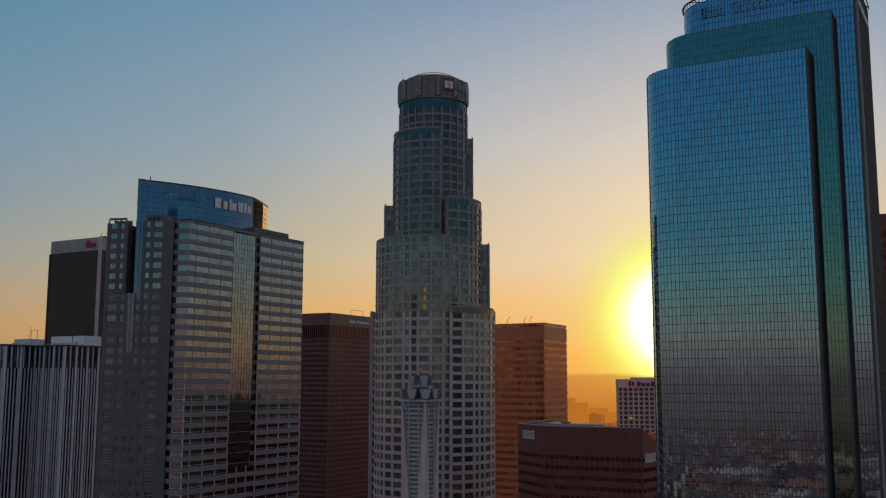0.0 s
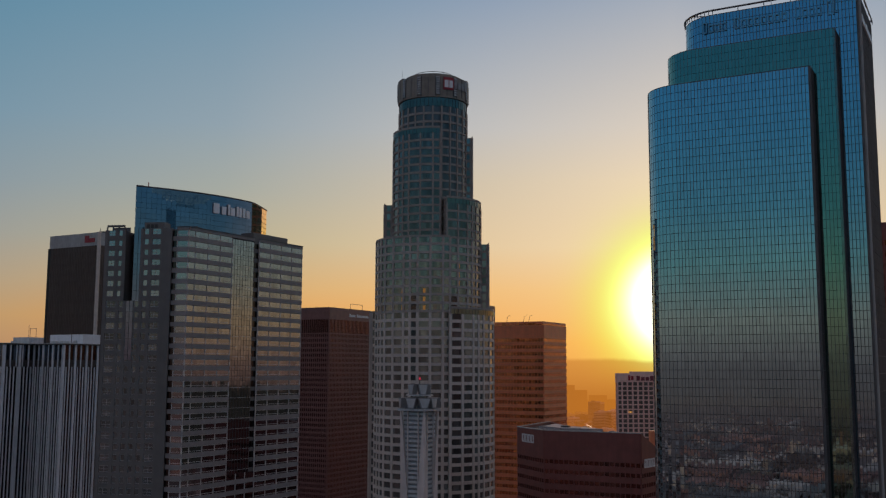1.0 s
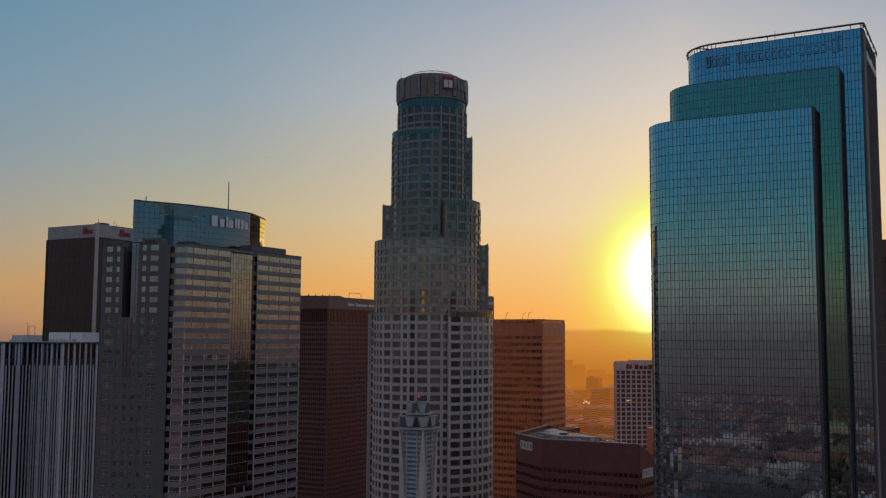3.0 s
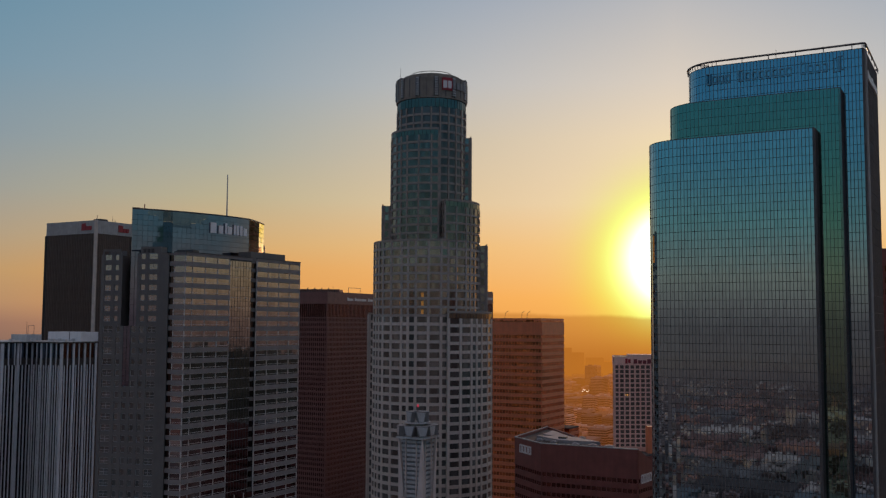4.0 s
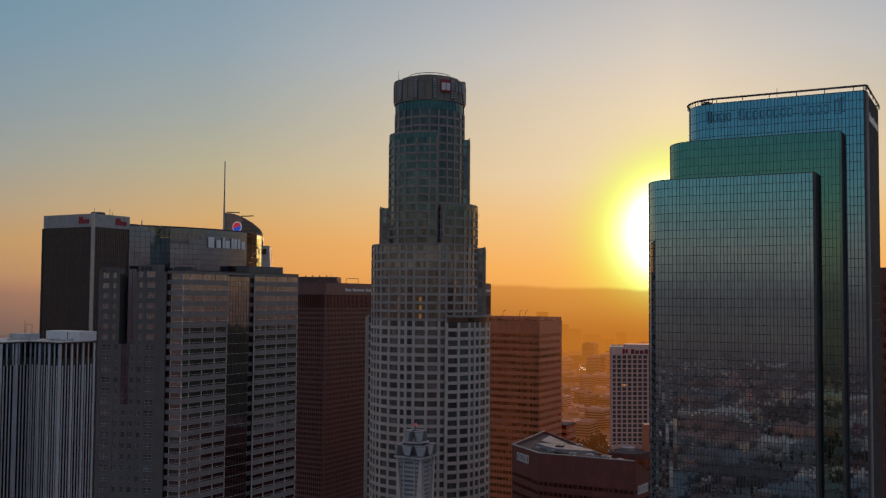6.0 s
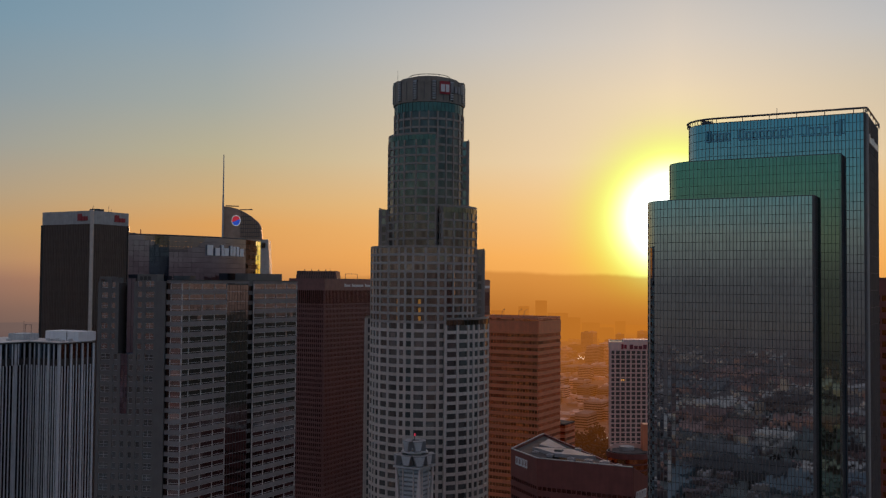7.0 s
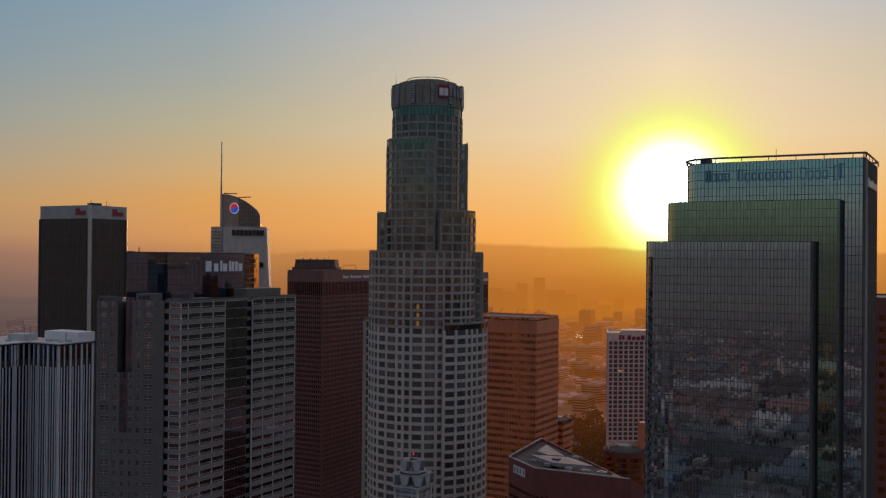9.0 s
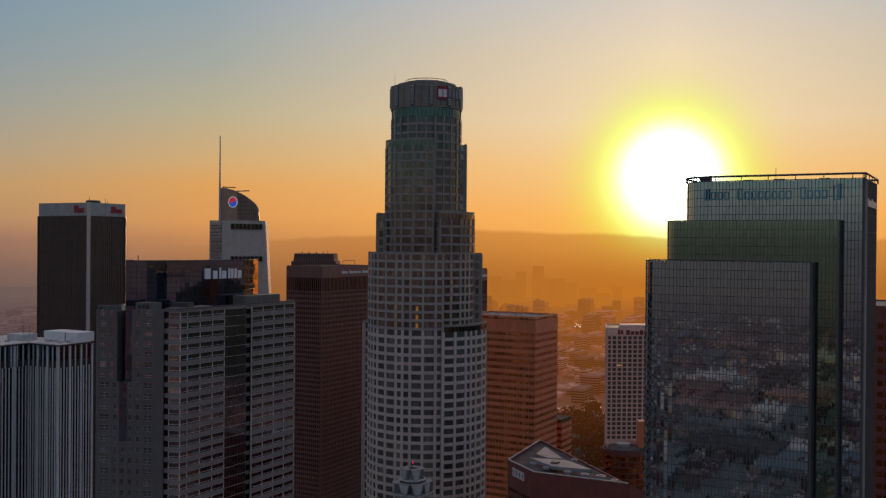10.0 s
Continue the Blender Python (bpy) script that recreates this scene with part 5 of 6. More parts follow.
def dark_tower():
    root = thing("skyscraper", -260, 730, "slim dark bronze office tower with a white top band", "skyscraper")
    p = quad((-246.5, 707.2), 51.8, 33.5)
    top = 254.4
    part("core", Geo().prism(inset(p, 0.3), 0, top - 0.5), MULLION, root)
    for a, b, cnt in ((p[0], p[1], 60), (p[1], p[2], 40)):
        facade(root, [a, b], 0, 245, 4.0, 1.75, BRONZE_PANE, None, (0.6, 0.45, BRONZE_RIB), cnt, 80, 0.2, gap=0.03)
        d = b - a
        n = Vector((d.y, -d.x, 0)).normalized()
        part("top_band", Geo().prism([a + n * 0.5, b + n * 0.5, b - n * 0.3, a - n * 0.3], 245, top), CONCRETE, root)
    for a, b in ((p[2], p[3]), (p[3], p[0])):
        facade(root, [a, b], 0, 245, 4.0, 3.1, GLASS_BLACK, (1.5, 0.12, BLACK_METAL), None, 0, 400, 0.2, gap=0.05)
        d = b - a
        n = Vector((d.y, -d.x, 0)).normalized()
        part("top_band", Geo().prism([a + n * 0.5, b + n * 0.5, b - n * 0.3, a - n * 0.3], 245, top), CONCRETE, root)
    for i, q in enumerate(p):
        part("corner_column", Geo().prism([q + Vector(c) for c in ((-1.0, -1.0, 0), (1.0, -1.0, 0), (1.0, 1.0, 0), (-1.0, 1.0, 0))], 0, top + 0.2 if i == 1 else 244.8), GRANITE if i == 1 else BLACK_METAL, root)
    part("roof", Geo().prism(inset(p, 0.6), top - 1.0, top - 0.6), ROOF, root)
    nl, nr = heading(G + 180), heading(G - 90)
    bars(root, "sign_letter", Vector((*p[1][:2], 247.4)) + UA * 14, -UA, nl, 10, 5, SIGN_RED, [(0.0, 0.42, 0, 1), (0.46, 0.26, 0, 0.6), (0.76, 0.24, 0, 0.6)], 1.0)
    bars(root, "sign_letter", Vector((*p[1][:2], 247.4)) + VA * 20, VA, nr, 10, 5, SIGN_RED, [(0.0, 0.42, 0, 1), (0.46, 0.26, 0, 0.6), (0.76, 0.24, 0, 0.6)], 1.0)
    for s, d, h in ((6, 6, 5), (10, 9, 3.5), (-1, 14, 4.5), (3, 20, 3)):
        o = Vector((*p[1][:2], top - 0.6)) + UA * s + VA * d
        part("roof_mast", Geo().tube([o, o + Vector((0, 0, h))], 0.15, 5), STEEL, root)
    part("roof_unit", Geo().box(Vector((*p[1][:2], top - 0.6)) + UA * 12 + VA * 8, UA * -7, VA * 7, Vector((0, 0, 2.6))), STEEL, root)


dark_tower()


def sail_tower():
    root = thing("skyscraper", -208, 1055, "glass skyscraper with a curved sail top and a tall spire", "skyscraper")
    y = 1040.0
    # shoulder block, battered on one side
    def outline(xl, xr):
        return [Vector((xl, y + 8, 0)), Vector((-222, y, 0)), Vector((xr, y + 6, 0)), Vector((xr - 4, y + 46, 0)), Vector((xl + 4, y + 46, 0))]
    z0, z1 = 0, 249.4
    low, high = outline(-238.5, -165), outline(-237.6, -178.6)
    g = Geo()
    g.v = [(p.x, p.y, z0) for p in low] + [(p.x, p.y, z1) for p in high]
    g.f = [(4, 3, 2, 1, 0), (5, 6, 7, 8, 9)] + [(i, (i + 1) % 5, 5 + (i + 1) % 5, 5 + i) for i in range(5)]
    part("body", g, GRANITE, root)
    for zz, hh, rows_ in ((240.5, 5.5, 1), (207, 5.0, 1)):
        for i in range(8):
            f0 = 0.2 + i * 0.098
            xa = -222 + (f0) * 42
            part("window", Geo().box((xa, y + 0.3 + f0 * 5 - 1.0, zz), (3.3, 0.45, 0), (0, 2, 0), (0, 0, hh)), GLASS_BLACK, root)
    for k in range(28):
        z = 150 + k * 3.5
        part("side_window", Geo().box((-236.4, y + 7.2 - 0.9, z), (12.5, -6.9, 0), (0.3, 1, 0), (0, 0, 1.9)), GLASS_GREY, root)
    # sail: curved lattice glass
    prof = [(-227, 249.4), (-184.6, 249.4), (-185.6, 262), (-188.5, 267), (-195, 272.5), (-203, 277.5), (-211, 281.2), (-219, 283.4), (-227, 284)]
    g = Geo()
    n = len(prof)
    for yy in (y + 4, y + 7):
        g.v += [(a, yy, b) for a, b in prof]
    g.f = [tuple(range(n)), tuple(reversed(range(n, 2 * n)))] + [(i, n + i, n + (i + 1) % n, (i + 1) % n) for i in range(n)]
    part("sail", g, material("brown_sail_screen", (0.40, 0.27, 0.20), 0.5, 0.2, 0.15, 0.2), root)
    for i in range(7):
        z = 252 + i * 4.2
        x1 = max(a for a, b in ((-186.5, 262), (-189, 268), (-196, 274), (-206, 280), (-218, 284)) if b >= z)
        part("sail_rib", Geo().box((-208, y + 3.5, z), (x1 + 208, 0, 0), (0, 0.6, 0), (0, 0, 0.7)), BRONZE_RIB, root)
    for i in range(9):
        x = -207 + i * 2.3
        zt = 282 - ((x + 219) / 32) ** 2 * 18
        part("sail_rib", Geo().box((x, y + 3.3, 250), (0.5, 0, 0), (0, 0.6, 0), (0, 0, zt - 250)), BRONZE_RIB, root)
    part("crane_boom", Geo().tube([(-224, y + 6, 284.6), (-210, y + 6, 284.2)], 0.6, 6), STEEL, root)
    part("crane_boom", Geo().tube([(-209, y + 6, 280.4), (-195.5, y + 6, 280.9)], 0.6, 6), STEEL, root)
    part("spire_shaft", Geo().tube([(-225.8, y + 2, 200), (-225.8, y + 2, 284), (-225.8, y + 2, 300), (-225.8, y + 2, 338.3)], [1.1, 1.0, 0.75, 0.5], 8), SCREEN, root, "slender grey steel spire")
    # round two-coloured emblem
    def disc(name, cx, cz, rx, rz, a0, a1, y0, y1, mat, parent):
        g = Geo()
        pts = [(cx + rx * math.cos(radians(a0 + (a1 - a0) * i / 24)), cz + rz * math.sin(radians(a0 + (a1 - a0) * i / 24))) for i in range(24 if a1 - a0 == 360 else 25)]
        for yy in (y0, y1):
            g.v += [(a, yy, b) for a, b in pts]
        m_ = len(pts)
        g.f = [tuple(range(m_)), tuple(reversed(range(m_, 2 * m_)))] + [(i, m_ + i, m_ + (i + 1) % m_, (i + 1) % m_) for i in range(m_)]
        return part(name, g, mat, parent)
    emblem = disc("emblem", -212.3, 268.8, 4.8, 5.8, 0, 360, y + 3.2, y + 4.1, lit_sign("lit_white_sign", (0.8, 0.8, 0.8), 0.26), root)
    disc("emblem_field", -212.3, 268.8, 4.1, 5.0, 20, 200, y + 3.0, y + 3.3, lit_sign("lit_red_sign", (0.6, 0.03, 0.05), 0.45), emblem)
    disc("emblem_field", -212.3, 268.8, 4.1, 5.0, 200, 380, y + 3.0, y + 3.3, lit_sign("lit_blue_sign", (0.03, 0.10, 0.6), 0.45), emblem)


sail_tower()


def brown_block():
    root = thing("office_tower", 170, 365, "brown stone office tower with a flat pale roof", "office tower")
    p = quad((156, 331), 24, 42)
    top = 207.6
    part("core", Geo().prism(inset(p, 0.3), 0, top - 0.5), MULLION, root)
    for i in range(4):
        a, b = p[i], p[(i + 1) % 4]
        facade(root, [a, b], 0, top - 6, 3.9, 2.4, GLASS_BRONZE, (2.0, 0.25, GRANITE_RED), (0.5, 0.3, GRANITE_RED), 10 if i < 2 else 0, 110 if i < 2 else 400, 0.2, gap=0.05)
        n = Vector(((b - a).y, -(b - a).x, 0)).normalized()
        part("attic_wall", Geo().prism([a + n * 0.4, b + n * 0.4, b - n * 0.4, a - n * 0.4], top - 6, top), GRANITE_RED, root)
    part("roof", Geo().prism(inset(p, 0.6), top - 1.4, top - 1.0), ROOF_PALE, root)


brown_block()


def round_hotel():
    root = thing("round_tower", 114.5, 592, "round dark glass hotel tower with a pale roof rim", "tower")
    cx, cy, r, top = 114.5, 592.0, 13.0, 106.0
    part("core", Geo().prism(arc(cx, cy, r - 0.2, 0, 360, 36)[:-1], 0, top), MULLION, root)
    facade(root, list(arc(cx, cy, r, 0, 360, 36)), 0, top - 3, 3.4, 2.4, GLASS_BRONZE, (0.8, 0.1, GRANITE_RED), None, 40, 60, 0.2, gap=0.06)
    part("rim", Geo().prism(arc(cx, cy, r + 0.4, 0, 360, 36)[:-1], top - 3, top), GRANITE_RED, root)
    part("roof", Geo().prism(arc(cx, cy, r - 0.6, 0, 360, 36)[:-1], top, top + 0.4), ROOF_DARK, root)
    part("roof_screen", Geo().band(arc(cx, cy, r - 2.2, -10, 190, 18), 0.2, 0.2, top + 0.4, top + 3.0), HAZE_PINK, root)
    part("plant_drum", Geo().prism(arc(cx - 1, cy + 2, 4.5, 0, 360, 20)[:-1], top + 0.4, top + 2.4), ROOF_SLAB, root)
    part("lift_tower", Geo().box((cx + 8, cy - 2, top), (7, 0, 0), (0, 7, 0), (0, 0, 16)), COPPER_STONE, root)


round_hotel()


# ---- the city round about ----
def clear(x, y, m=0):
    """Whether a spot is free of the towers and of the camera's shaft."""
    if 150 < y < 1150 and -330 < x < 230 and abs(x) < 120 + 0.35 * y:
        return False
    return math.hypot(x, y) > 60 + m


def city_fabric():
    r = random.Random(11)
    pale = material("stucco_city", (0.34, 0.215, 0.19), 0.8, 0.0, 0.2, 0.02, per_piece=0.4)
    dark = material("brick_city", (0.18, 0.09, 0.08), 0.8, 0.0, 0.2, 0.02, per_piece=0.5)
    leaf = hazy("hazed_leaves", 0.5, 1.5, (0.05, 0.034, 0.026), 0.04)
    flat = material("cool_roof_city", (0.17, 0.14, 0.14), 0.7, 0.0, 0.25, 0.02, per_piece=0.35)
    gp, gd, gt, gf = Geo(), Geo(), Geo(), Geo()
    u, v = heading(G), heading(G + 90)
    step = 25
    gh = [Geo() for _ in range(4)]
    district = {}
    for i in range(-120, 121):
        for j in range(-120, 121):
            if i % 6 == 0 or j % 9 == 0:
                continue
            c = u * (i * step + r.uniform(-4, 4)) + v * (j * step + r.uniform(-4, 4))
            d = c.length
            if d > (1350 if c.y > -0.3 * abs(c.x) else 3000) or (d > 1900 and r.random() < 0.45) or not clear(c.x, c.y, 40) or r.random() < 0.16:
                continue
            w, e = r.uniform(8, 21), r.uniform(8, 21)
            big = r.random()
            h = r.uniform(4, 9) if big < 0.8 else r.uniform(8, 18) if big < 0.985 else r.uniform(18, 40)
            if c.y > 600 and abs(c.x) < 0.6 * c.y:
                h = min(h, 20)
            g = gp if r.random() < 0.5 else gd
            if c.y < 0 and r.random() < 0.06:
                w, e, h, g = r.uniform(40, 120), r.uniform(40, 120), r.uniform(6, 11), gf
            elif c.y < 0:
                h *= 0.75
            if d > 700:
                key = (i // 4, j // 5)
                if key not in district:
                    district[key] = r.choice((0, 0, 0, 1, 1, 2, 3))
                g = gh[district[key] if r.random() < 0.75 else r.randrange(4)]
                if district[key] == 3:
                    w, e = w * 2.2, e * 2.2
                elif district[key] == 2:
                    h *= 0.7
            g.box(c - u * w / 2 - v * e / 2, u * w, v * e, Vector((0, 0, h)))
            if r.random() < 0.4:
                g.box(c - u * w * 0.2 - v * e * 0.2 + Vector((0, 0, h)), u * w * 0.35, v * e * 0.3, Vector((0, 0, 2.2)))
    # blocks beyond 700 m have the haze painted into their material
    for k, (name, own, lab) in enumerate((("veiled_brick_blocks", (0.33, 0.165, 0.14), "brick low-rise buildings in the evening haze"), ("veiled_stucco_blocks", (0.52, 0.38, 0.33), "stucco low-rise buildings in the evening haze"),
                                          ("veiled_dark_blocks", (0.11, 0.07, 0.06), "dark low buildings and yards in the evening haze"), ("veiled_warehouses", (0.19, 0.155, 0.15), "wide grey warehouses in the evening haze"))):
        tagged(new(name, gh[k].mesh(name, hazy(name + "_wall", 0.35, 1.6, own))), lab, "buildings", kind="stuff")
    for name, g, m, lab in (("city_blocks", gp, pale, "pale stucco low-rise buildings far below"), ("brick_blocks", gd, dark, "brown brick low-rise buildings far below"), ("warehouse_blocks", gf, flat, "wide warehouses with cool grey flat roofs")):
        ob = new(name, g.mesh(name, m))
        tagged(ob, lab, "buildings", kind="stuff")
    for _ in range(2600):
        a, d = r.uniform(0, 2 * math.pi), 300 + 1020 * math.sqrt(r.random())
        x, y = d * math.sin(a), d * math.cos(a)
        if not clear(x, y):
            continue
        s = r.uniform(2.5, 5.5)
        for _k in range(3):
            k = len(gt.v)
            ox, oy, oz = x + r.uniform(-s, s) * 0.6, y + r.uniform(-s, s) * 0.6, s * r.uniform(0.8, 1.6)
            q = s * r.uniform(0.5, 0.9)
            gt.v += [(ox + q, oy, oz), (ox, oy + q, oz), (ox - q, oy, oz), (ox, oy - q, oz), (ox, oy, oz + q), (ox, oy, oz - s)]
            gt.f += [tuple(k + i for i in t) for t in ((0, 1, 4), (1, 2, 4), (2, 3, 4), (3, 0, 4), (1, 0, 5), (2, 1, 5), (3, 2, 5), (0, 3, 5))]
    # a wooded slope between the towers and the plain
    for n_tree in range(300):
        d = r.uniform(820, 1330)
        a = radians(r.uniform(6.3, 11.2))
        x, y = d * math.sin(a), d * math.cos(a)
        s = r.uniform(4, 8) if n_tree % 6 else r.uniform(9, 14)
        # an uneven crown of leaf clumps round a few lobes
        lobes = [(r.gauss(0, 0.5) * s, r.gauss(0, 0.5) * s, s * r.uniform(0.8, 1.5), s * r.uniform(0.35, 0.6)) for _k in range(4)]
        for _k in range(16 if s < 9 else 70):
            lx, ly, lz, lr = r.choice(lobes)
            k = len(gt.v)
            ox, oy, oz = x + lx + r.gauss(0, 0.55) * lr, y + ly + r.gauss(0, 0.55) * lr, lz + r.gauss(0, 0.5) * lr
            q = min(2.2, s * r.uniform(0.14, 0.3))
            gt.v += [(ox + q, oy, oz), (ox, oy + q, oz), (ox - q, oy, oz), (ox, oy - q, oz), (ox, oy, oz + q * 0.8), (ox, oy, oz - q * 0.8)]
            gt.f += [tuple(k + i for i in t) for t in ((0, 1, 4), (1, 2, 4), (2, 3, 4), (3, 0, 4), (1, 0, 5), (2, 1, 5), (3, 2, 5), (0, 3, 5))]
        k = len(gt.v)
        gt.v += [(x - 0.4, y, 0), (x + 0.4, y, 0), (x, y + 0.5, 0), (x, y, s)]
        gt.f += [(k, k + 1, k + 3), (k + 1, k + 2, k + 3), (k + 2, k, k + 3)]
    tagged(new("street_trees", gt.mesh("street_trees", leaf)), "brown-green street trees far below in the haze", "trees", kind="stuff")


def hazy(name, low, high, own=(0.20, 0.14, 0.125), air=0.1, lift=1.0):
    """A far surface with painted haze glow: paler with distance, golden towards the sun."""
    m = bpy.data.materials.new(name)
    m.use_nodes = True
    nt = m.node_tree
    nt.nodes.clear()
    pos = nt.nodes.new("ShaderNodeTexCoord").outputs["Object"]
    nm = nt.nodes.new("ShaderNodeVectorMath")
    nm.operation = "NORMALIZE"
    nt.links.new(pos, nm.inputs[0])
    dt = nt.nodes.new("ShaderNodeVectorMath")
    dt.operation = "DOT_PRODUCT"
    nt.links.new(nm.outputs[0], dt.inputs[0])
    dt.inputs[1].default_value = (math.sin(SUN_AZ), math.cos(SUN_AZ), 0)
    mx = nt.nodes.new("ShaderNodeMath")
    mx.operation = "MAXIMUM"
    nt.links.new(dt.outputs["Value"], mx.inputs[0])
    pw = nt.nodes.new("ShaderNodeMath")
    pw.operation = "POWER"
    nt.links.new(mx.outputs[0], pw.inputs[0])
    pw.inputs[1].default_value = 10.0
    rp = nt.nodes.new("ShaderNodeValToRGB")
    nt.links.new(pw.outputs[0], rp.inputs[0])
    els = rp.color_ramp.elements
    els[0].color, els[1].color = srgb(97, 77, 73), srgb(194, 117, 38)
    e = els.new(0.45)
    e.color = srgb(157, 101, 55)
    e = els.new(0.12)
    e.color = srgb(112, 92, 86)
    nz = nt.nodes.new("ShaderNodeTexNoise")
    nz.inputs["Scale"].default_value, nz.inputs["Detail"].default_value = 0.03, 8.0
    nt.links.new(pos, nz.inputs["Vector"])
    mr = nt.nodes.new("ShaderNodeMapRange")
    for i, v in ((1, 0.3), (2, 0.7), (3, 0.6), (4, 1.3)):
        mr.inputs[i].default_value = v
    nt.links.new(nz.outputs[0], mr.inputs[0])
    gi = nt.nodes.new("ShaderNodeNewGeometry")
    pr = nt.nodes.new("ShaderNodeMapRange")
    for i, v in ((3, low), (4, high)):
        pr.inputs[i].default_value = v
    nt.links.new(gi.outputs["Random Per Island"], pr.inputs[0])
    # painted haze: emission replaces the surface colour, the more the farther
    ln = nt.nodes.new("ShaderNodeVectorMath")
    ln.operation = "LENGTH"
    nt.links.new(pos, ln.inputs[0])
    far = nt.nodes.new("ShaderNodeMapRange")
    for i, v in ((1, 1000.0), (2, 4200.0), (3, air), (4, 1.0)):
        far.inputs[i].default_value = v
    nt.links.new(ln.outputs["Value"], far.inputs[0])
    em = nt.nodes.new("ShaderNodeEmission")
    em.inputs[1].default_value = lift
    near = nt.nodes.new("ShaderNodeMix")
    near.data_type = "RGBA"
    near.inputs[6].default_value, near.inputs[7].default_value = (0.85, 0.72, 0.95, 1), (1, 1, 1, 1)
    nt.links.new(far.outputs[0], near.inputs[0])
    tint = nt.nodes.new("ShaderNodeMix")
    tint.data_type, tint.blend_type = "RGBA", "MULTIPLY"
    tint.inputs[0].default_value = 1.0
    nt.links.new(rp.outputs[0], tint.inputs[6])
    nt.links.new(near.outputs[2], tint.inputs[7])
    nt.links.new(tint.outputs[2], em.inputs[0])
    solid = nt.nodes.new("ShaderNodeBsdfDiffuse")
    m3 = nt.nodes.new("ShaderNodeMix")
    m3.data_type, m3.blend_type = "RGBA", "MULTIPLY"
    m3.inputs[0].default_value = 1.0
    m3.inputs[6].default_value = (*own, 1)
    m4 = nt.nodes.new("ShaderNodeMath")
    m4.operation = "MULTIPLY"
    nt.links.new(mr.outputs[0], m4.inputs[0])
    nt.links.new(pr.outputs[0], m4.inputs[1])
    nt.links.new(m4.outputs[0], m3.inputs[7])
    nt.links.new(m3.outputs[2], solid.inputs[0])
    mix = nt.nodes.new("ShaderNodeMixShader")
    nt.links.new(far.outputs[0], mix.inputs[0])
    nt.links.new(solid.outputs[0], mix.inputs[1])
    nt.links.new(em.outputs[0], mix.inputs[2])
    out = nt.nodes.new("ShaderNodeOutputMaterial")
    nt.links.new(mix.outputs[0], out.inputs[0])
    return m


city_fabric()


def street_lights():
    """Lamp heads and headlights between the trees, and a floodlit yard far off."""
    r = random.Random(21)
    g = Geo()
    for k in range(46):
        d, a = r.uniform(1150, 1420), radians(r.uniform(8.5, 9.9))
        w = r.uniform(0.5, 1.1)
        g.box((d * math.sin(a), d * math.cos(a), r.choice((0.8, 6.5, 7.5))), (w, 0, 0), (0, w, 0), (0, 0, 0.5))
    for k in range(7):
        d, a = r.uniform(2600, 2720), radians(8.1 + 0.06 * k)
        g.box((d * math.sin(a), d * math.cos(a), 10.5), (2.4, 0, 0), (0, 2.4, 0), (0, 0, 1.6))
    lamp = lit_sign("lit_lamp_heads", (1.0, 0.80, 0.60), 0.9)
    tagged(new("street_lights", g.mesh("street_lights", lamp)), "small bright street lamps and headlights far below", "lights", kind="stuff")


street_lights()


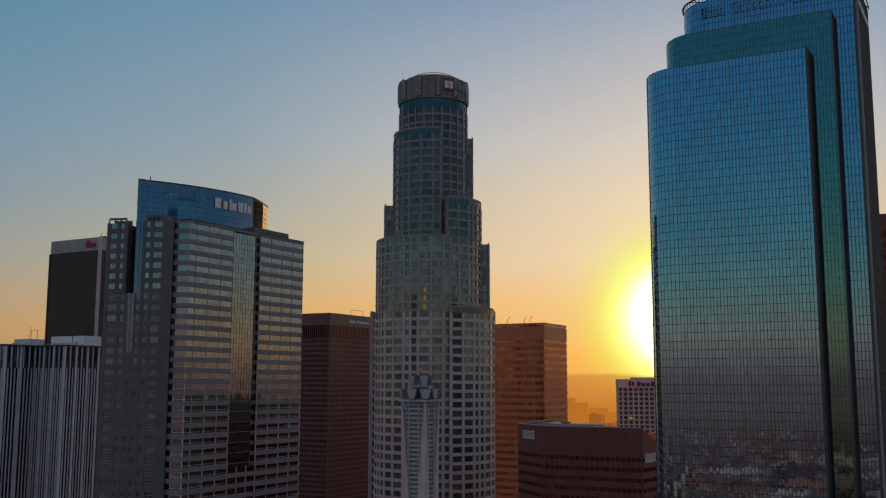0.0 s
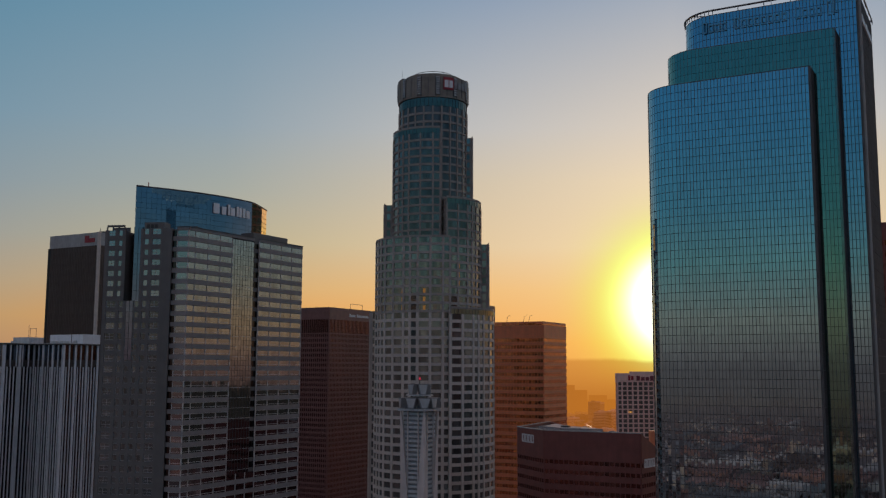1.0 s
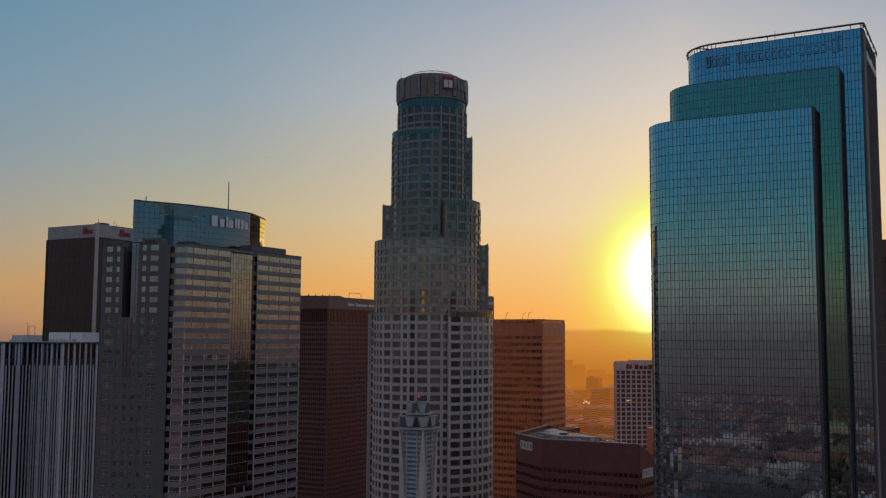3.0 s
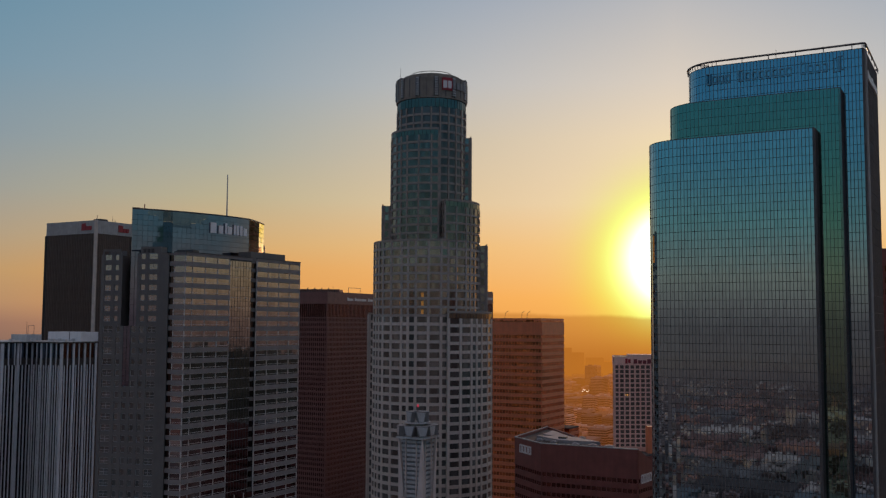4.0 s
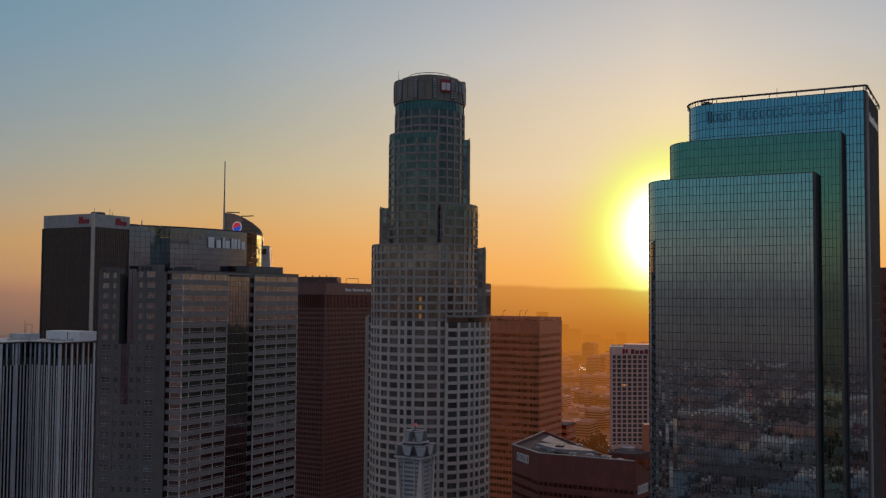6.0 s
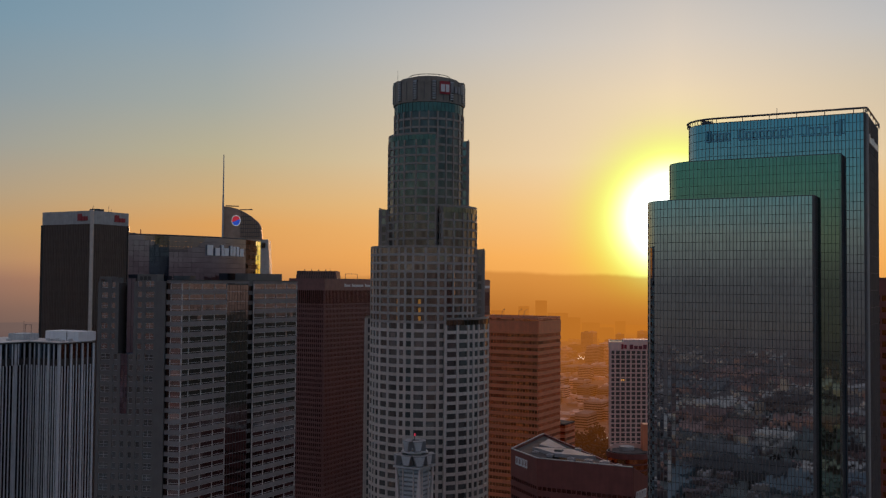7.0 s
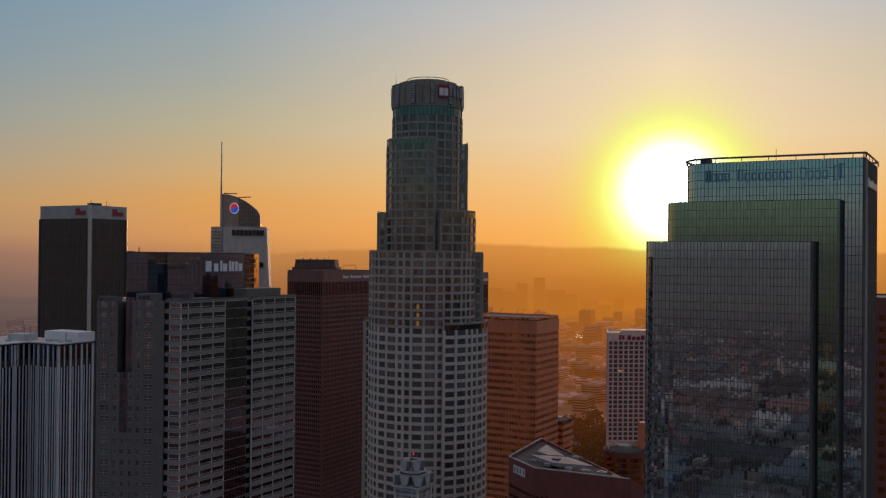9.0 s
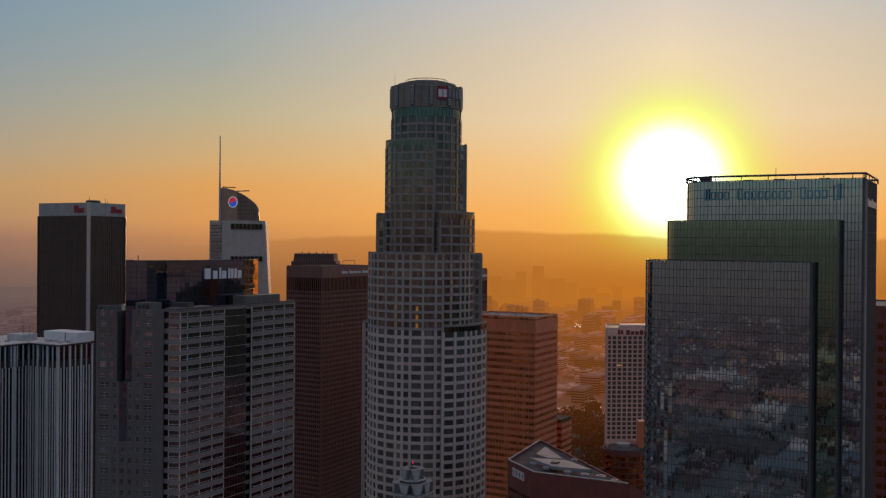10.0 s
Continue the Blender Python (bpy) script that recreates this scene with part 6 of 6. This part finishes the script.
def distance():
    """Plain and towers beyond the city, a plain backdrop with haze painted as glow."""
    m = hazy("haze_glow_plain", 0.95, 0.97)
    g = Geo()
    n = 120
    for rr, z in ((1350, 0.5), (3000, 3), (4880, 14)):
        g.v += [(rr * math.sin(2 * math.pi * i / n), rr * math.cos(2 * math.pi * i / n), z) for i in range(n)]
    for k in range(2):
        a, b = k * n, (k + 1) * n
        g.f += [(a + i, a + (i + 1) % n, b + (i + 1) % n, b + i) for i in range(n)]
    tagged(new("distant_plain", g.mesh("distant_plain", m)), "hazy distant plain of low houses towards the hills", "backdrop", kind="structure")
    # dark wooded hills, out of view, added to darken the mirror glass's reflections
    g = Geo()
    rows_, cols_ = 16, 60
    for i in range(rows_ + 1):
        d = 1300 + 2300 * i / rows_
        for j in range(cols_ + 1):
            az = radians(44 + 66 * j / cols_)
            x, y = d * math.sin(az), d * math.cos(az)
            swell_ = math.sin(math.pi * i / rows_) ** 0.6 * math.sin(math.pi * j / cols_) ** 0.5
            rough_ = noise.noise((x / 420, y / 420, 0.3)) * 0.5 + noise.noise((x / 130, y / 130, 2.0)) * 0.16
            g.v.append((x, y, max(-1.0, 128 * swell_ * (0.95 + rough_) - 1.0)))
    for i in range(rows_):
        for j in range(cols_):
            k = i * (cols_ + 1) + j
            g.f.append((k, k + 1, k + cols_ + 2, k + cols_ + 1))
    wood = material("dark_hill_woodland", (0.06, 0.055, 0.04), 0.95, 0.0, 0.45, 0.01, spec=0.05)
    tagged(new("hill", g.mesh("hill", wood, True)), "dark wooded hills beside the city centre", "backdrop", kind="structure")
    r = random.Random(4)
    g = Geo()
    u, v = heading(G), heading(G + 90)
    gw = Geo()
    for _ in range(15000):
        d, a = 1300 + 2700 * math.sqrt(r.random()) * r.random() ** 0.5, r.uniform(-1.5, 1.5)
        c = Vector((d * math.sin(a), d * math.cos(a), 0))
        w, e, h = r.uniform(8, 26), r.uniform(8, 26), r.uniform(4, 10)
        if r.random() < 0.06:
            w, e, h = r.uniform(24, 60), r.uniform(16, 30), r.uniform(12, 26)
            # window bands on the two faces seen
            for k in range(1, int(h // 3.6)):
                gw.box(c + Vector((0, 0, k * 3.6)) - v * 0 - u * 0.4, u * 0.5, v * e, Vector((0, 0, 1.6)))
                gw.box(c + Vector((0, 0, k * 3.6)) - v * 0.4, u * w, v * 0.5, Vector((0, 0, 1.6)))
        g.box(c, u * w, v * e, Vector((0, 0, h)))
        if r.random() < 0.35:
            gw.box(c + u * w * 0.3 + v * e * 0.3 + Vector((0, 0, h)), u * w * 0.3, v * e * 0.3, Vector((0, 0, 1.8)))
    # mid-rise blocks with window bands between the low houses
    for _ in range(120):
        d, a = r.uniform(1450, 3300), r.uniform(0.03, 0.24)
        c = Vector((d * math.sin(a), d * math.cos(a), 0))
        w, e, h = r.uniform(22, 60), r.uniform(16, 30), r.uniform(14, 30) + (r.uniform(10, 45) if d > 1900 and r.random() < 0.5 else 0)
        g.box(c, u * w, v * e, Vector((0, 0, h)))
        g.box(c + u * w * 0.2 + v * e * 0.3 + Vector((0, 0, h)), u * w * 0.25, v * e * 0.4, Vector((0, 0, 3.2)))
        for k in range(1, int(h // 3.6)):
            gw.box(c + Vector((0, 0, k * 3.6)) - u * 0.4, u * 0.5, v * e, Vector((0, 0, 1.6)))
            gw.box(c + Vector((0, 0, k * 3.6)) - v * 0.4, u * w, v * 0.5, Vector((0, 0, 1.6)))
    tagged(new("distant_windows", gw.mesh("distant_windows", hazy("haze_glow_windows", 0.6, 1.0, (0.05, 0.035, 0.035), 0.04))), "dark window bands of far low-rise blocks", "backdrop", kind="stuff")
    tagged(new("distant_blocks", g.mesh("distant_blocks", hazy("haze_glow_blocks", 0.35, 1.7, (0.42, 0.29, 0.25), 0.06))), "hazy far low-rise blocks on the plain", "backdrop", kind="stuff")
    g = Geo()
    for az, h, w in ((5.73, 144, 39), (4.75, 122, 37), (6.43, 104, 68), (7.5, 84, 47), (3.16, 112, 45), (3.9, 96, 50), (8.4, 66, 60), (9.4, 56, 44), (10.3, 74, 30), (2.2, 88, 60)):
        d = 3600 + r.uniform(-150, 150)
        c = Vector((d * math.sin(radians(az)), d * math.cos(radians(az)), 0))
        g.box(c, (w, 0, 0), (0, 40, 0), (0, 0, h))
    tagged(new("distant_towers", g.mesh("distant_towers", hazy("haze_glow_towers", 0.7, 1.1, (0.45, 0.30, 0.18), 0.84, 0.94))), "hazy far office towers below the hills", "backdrop", kind="structure")


distance()
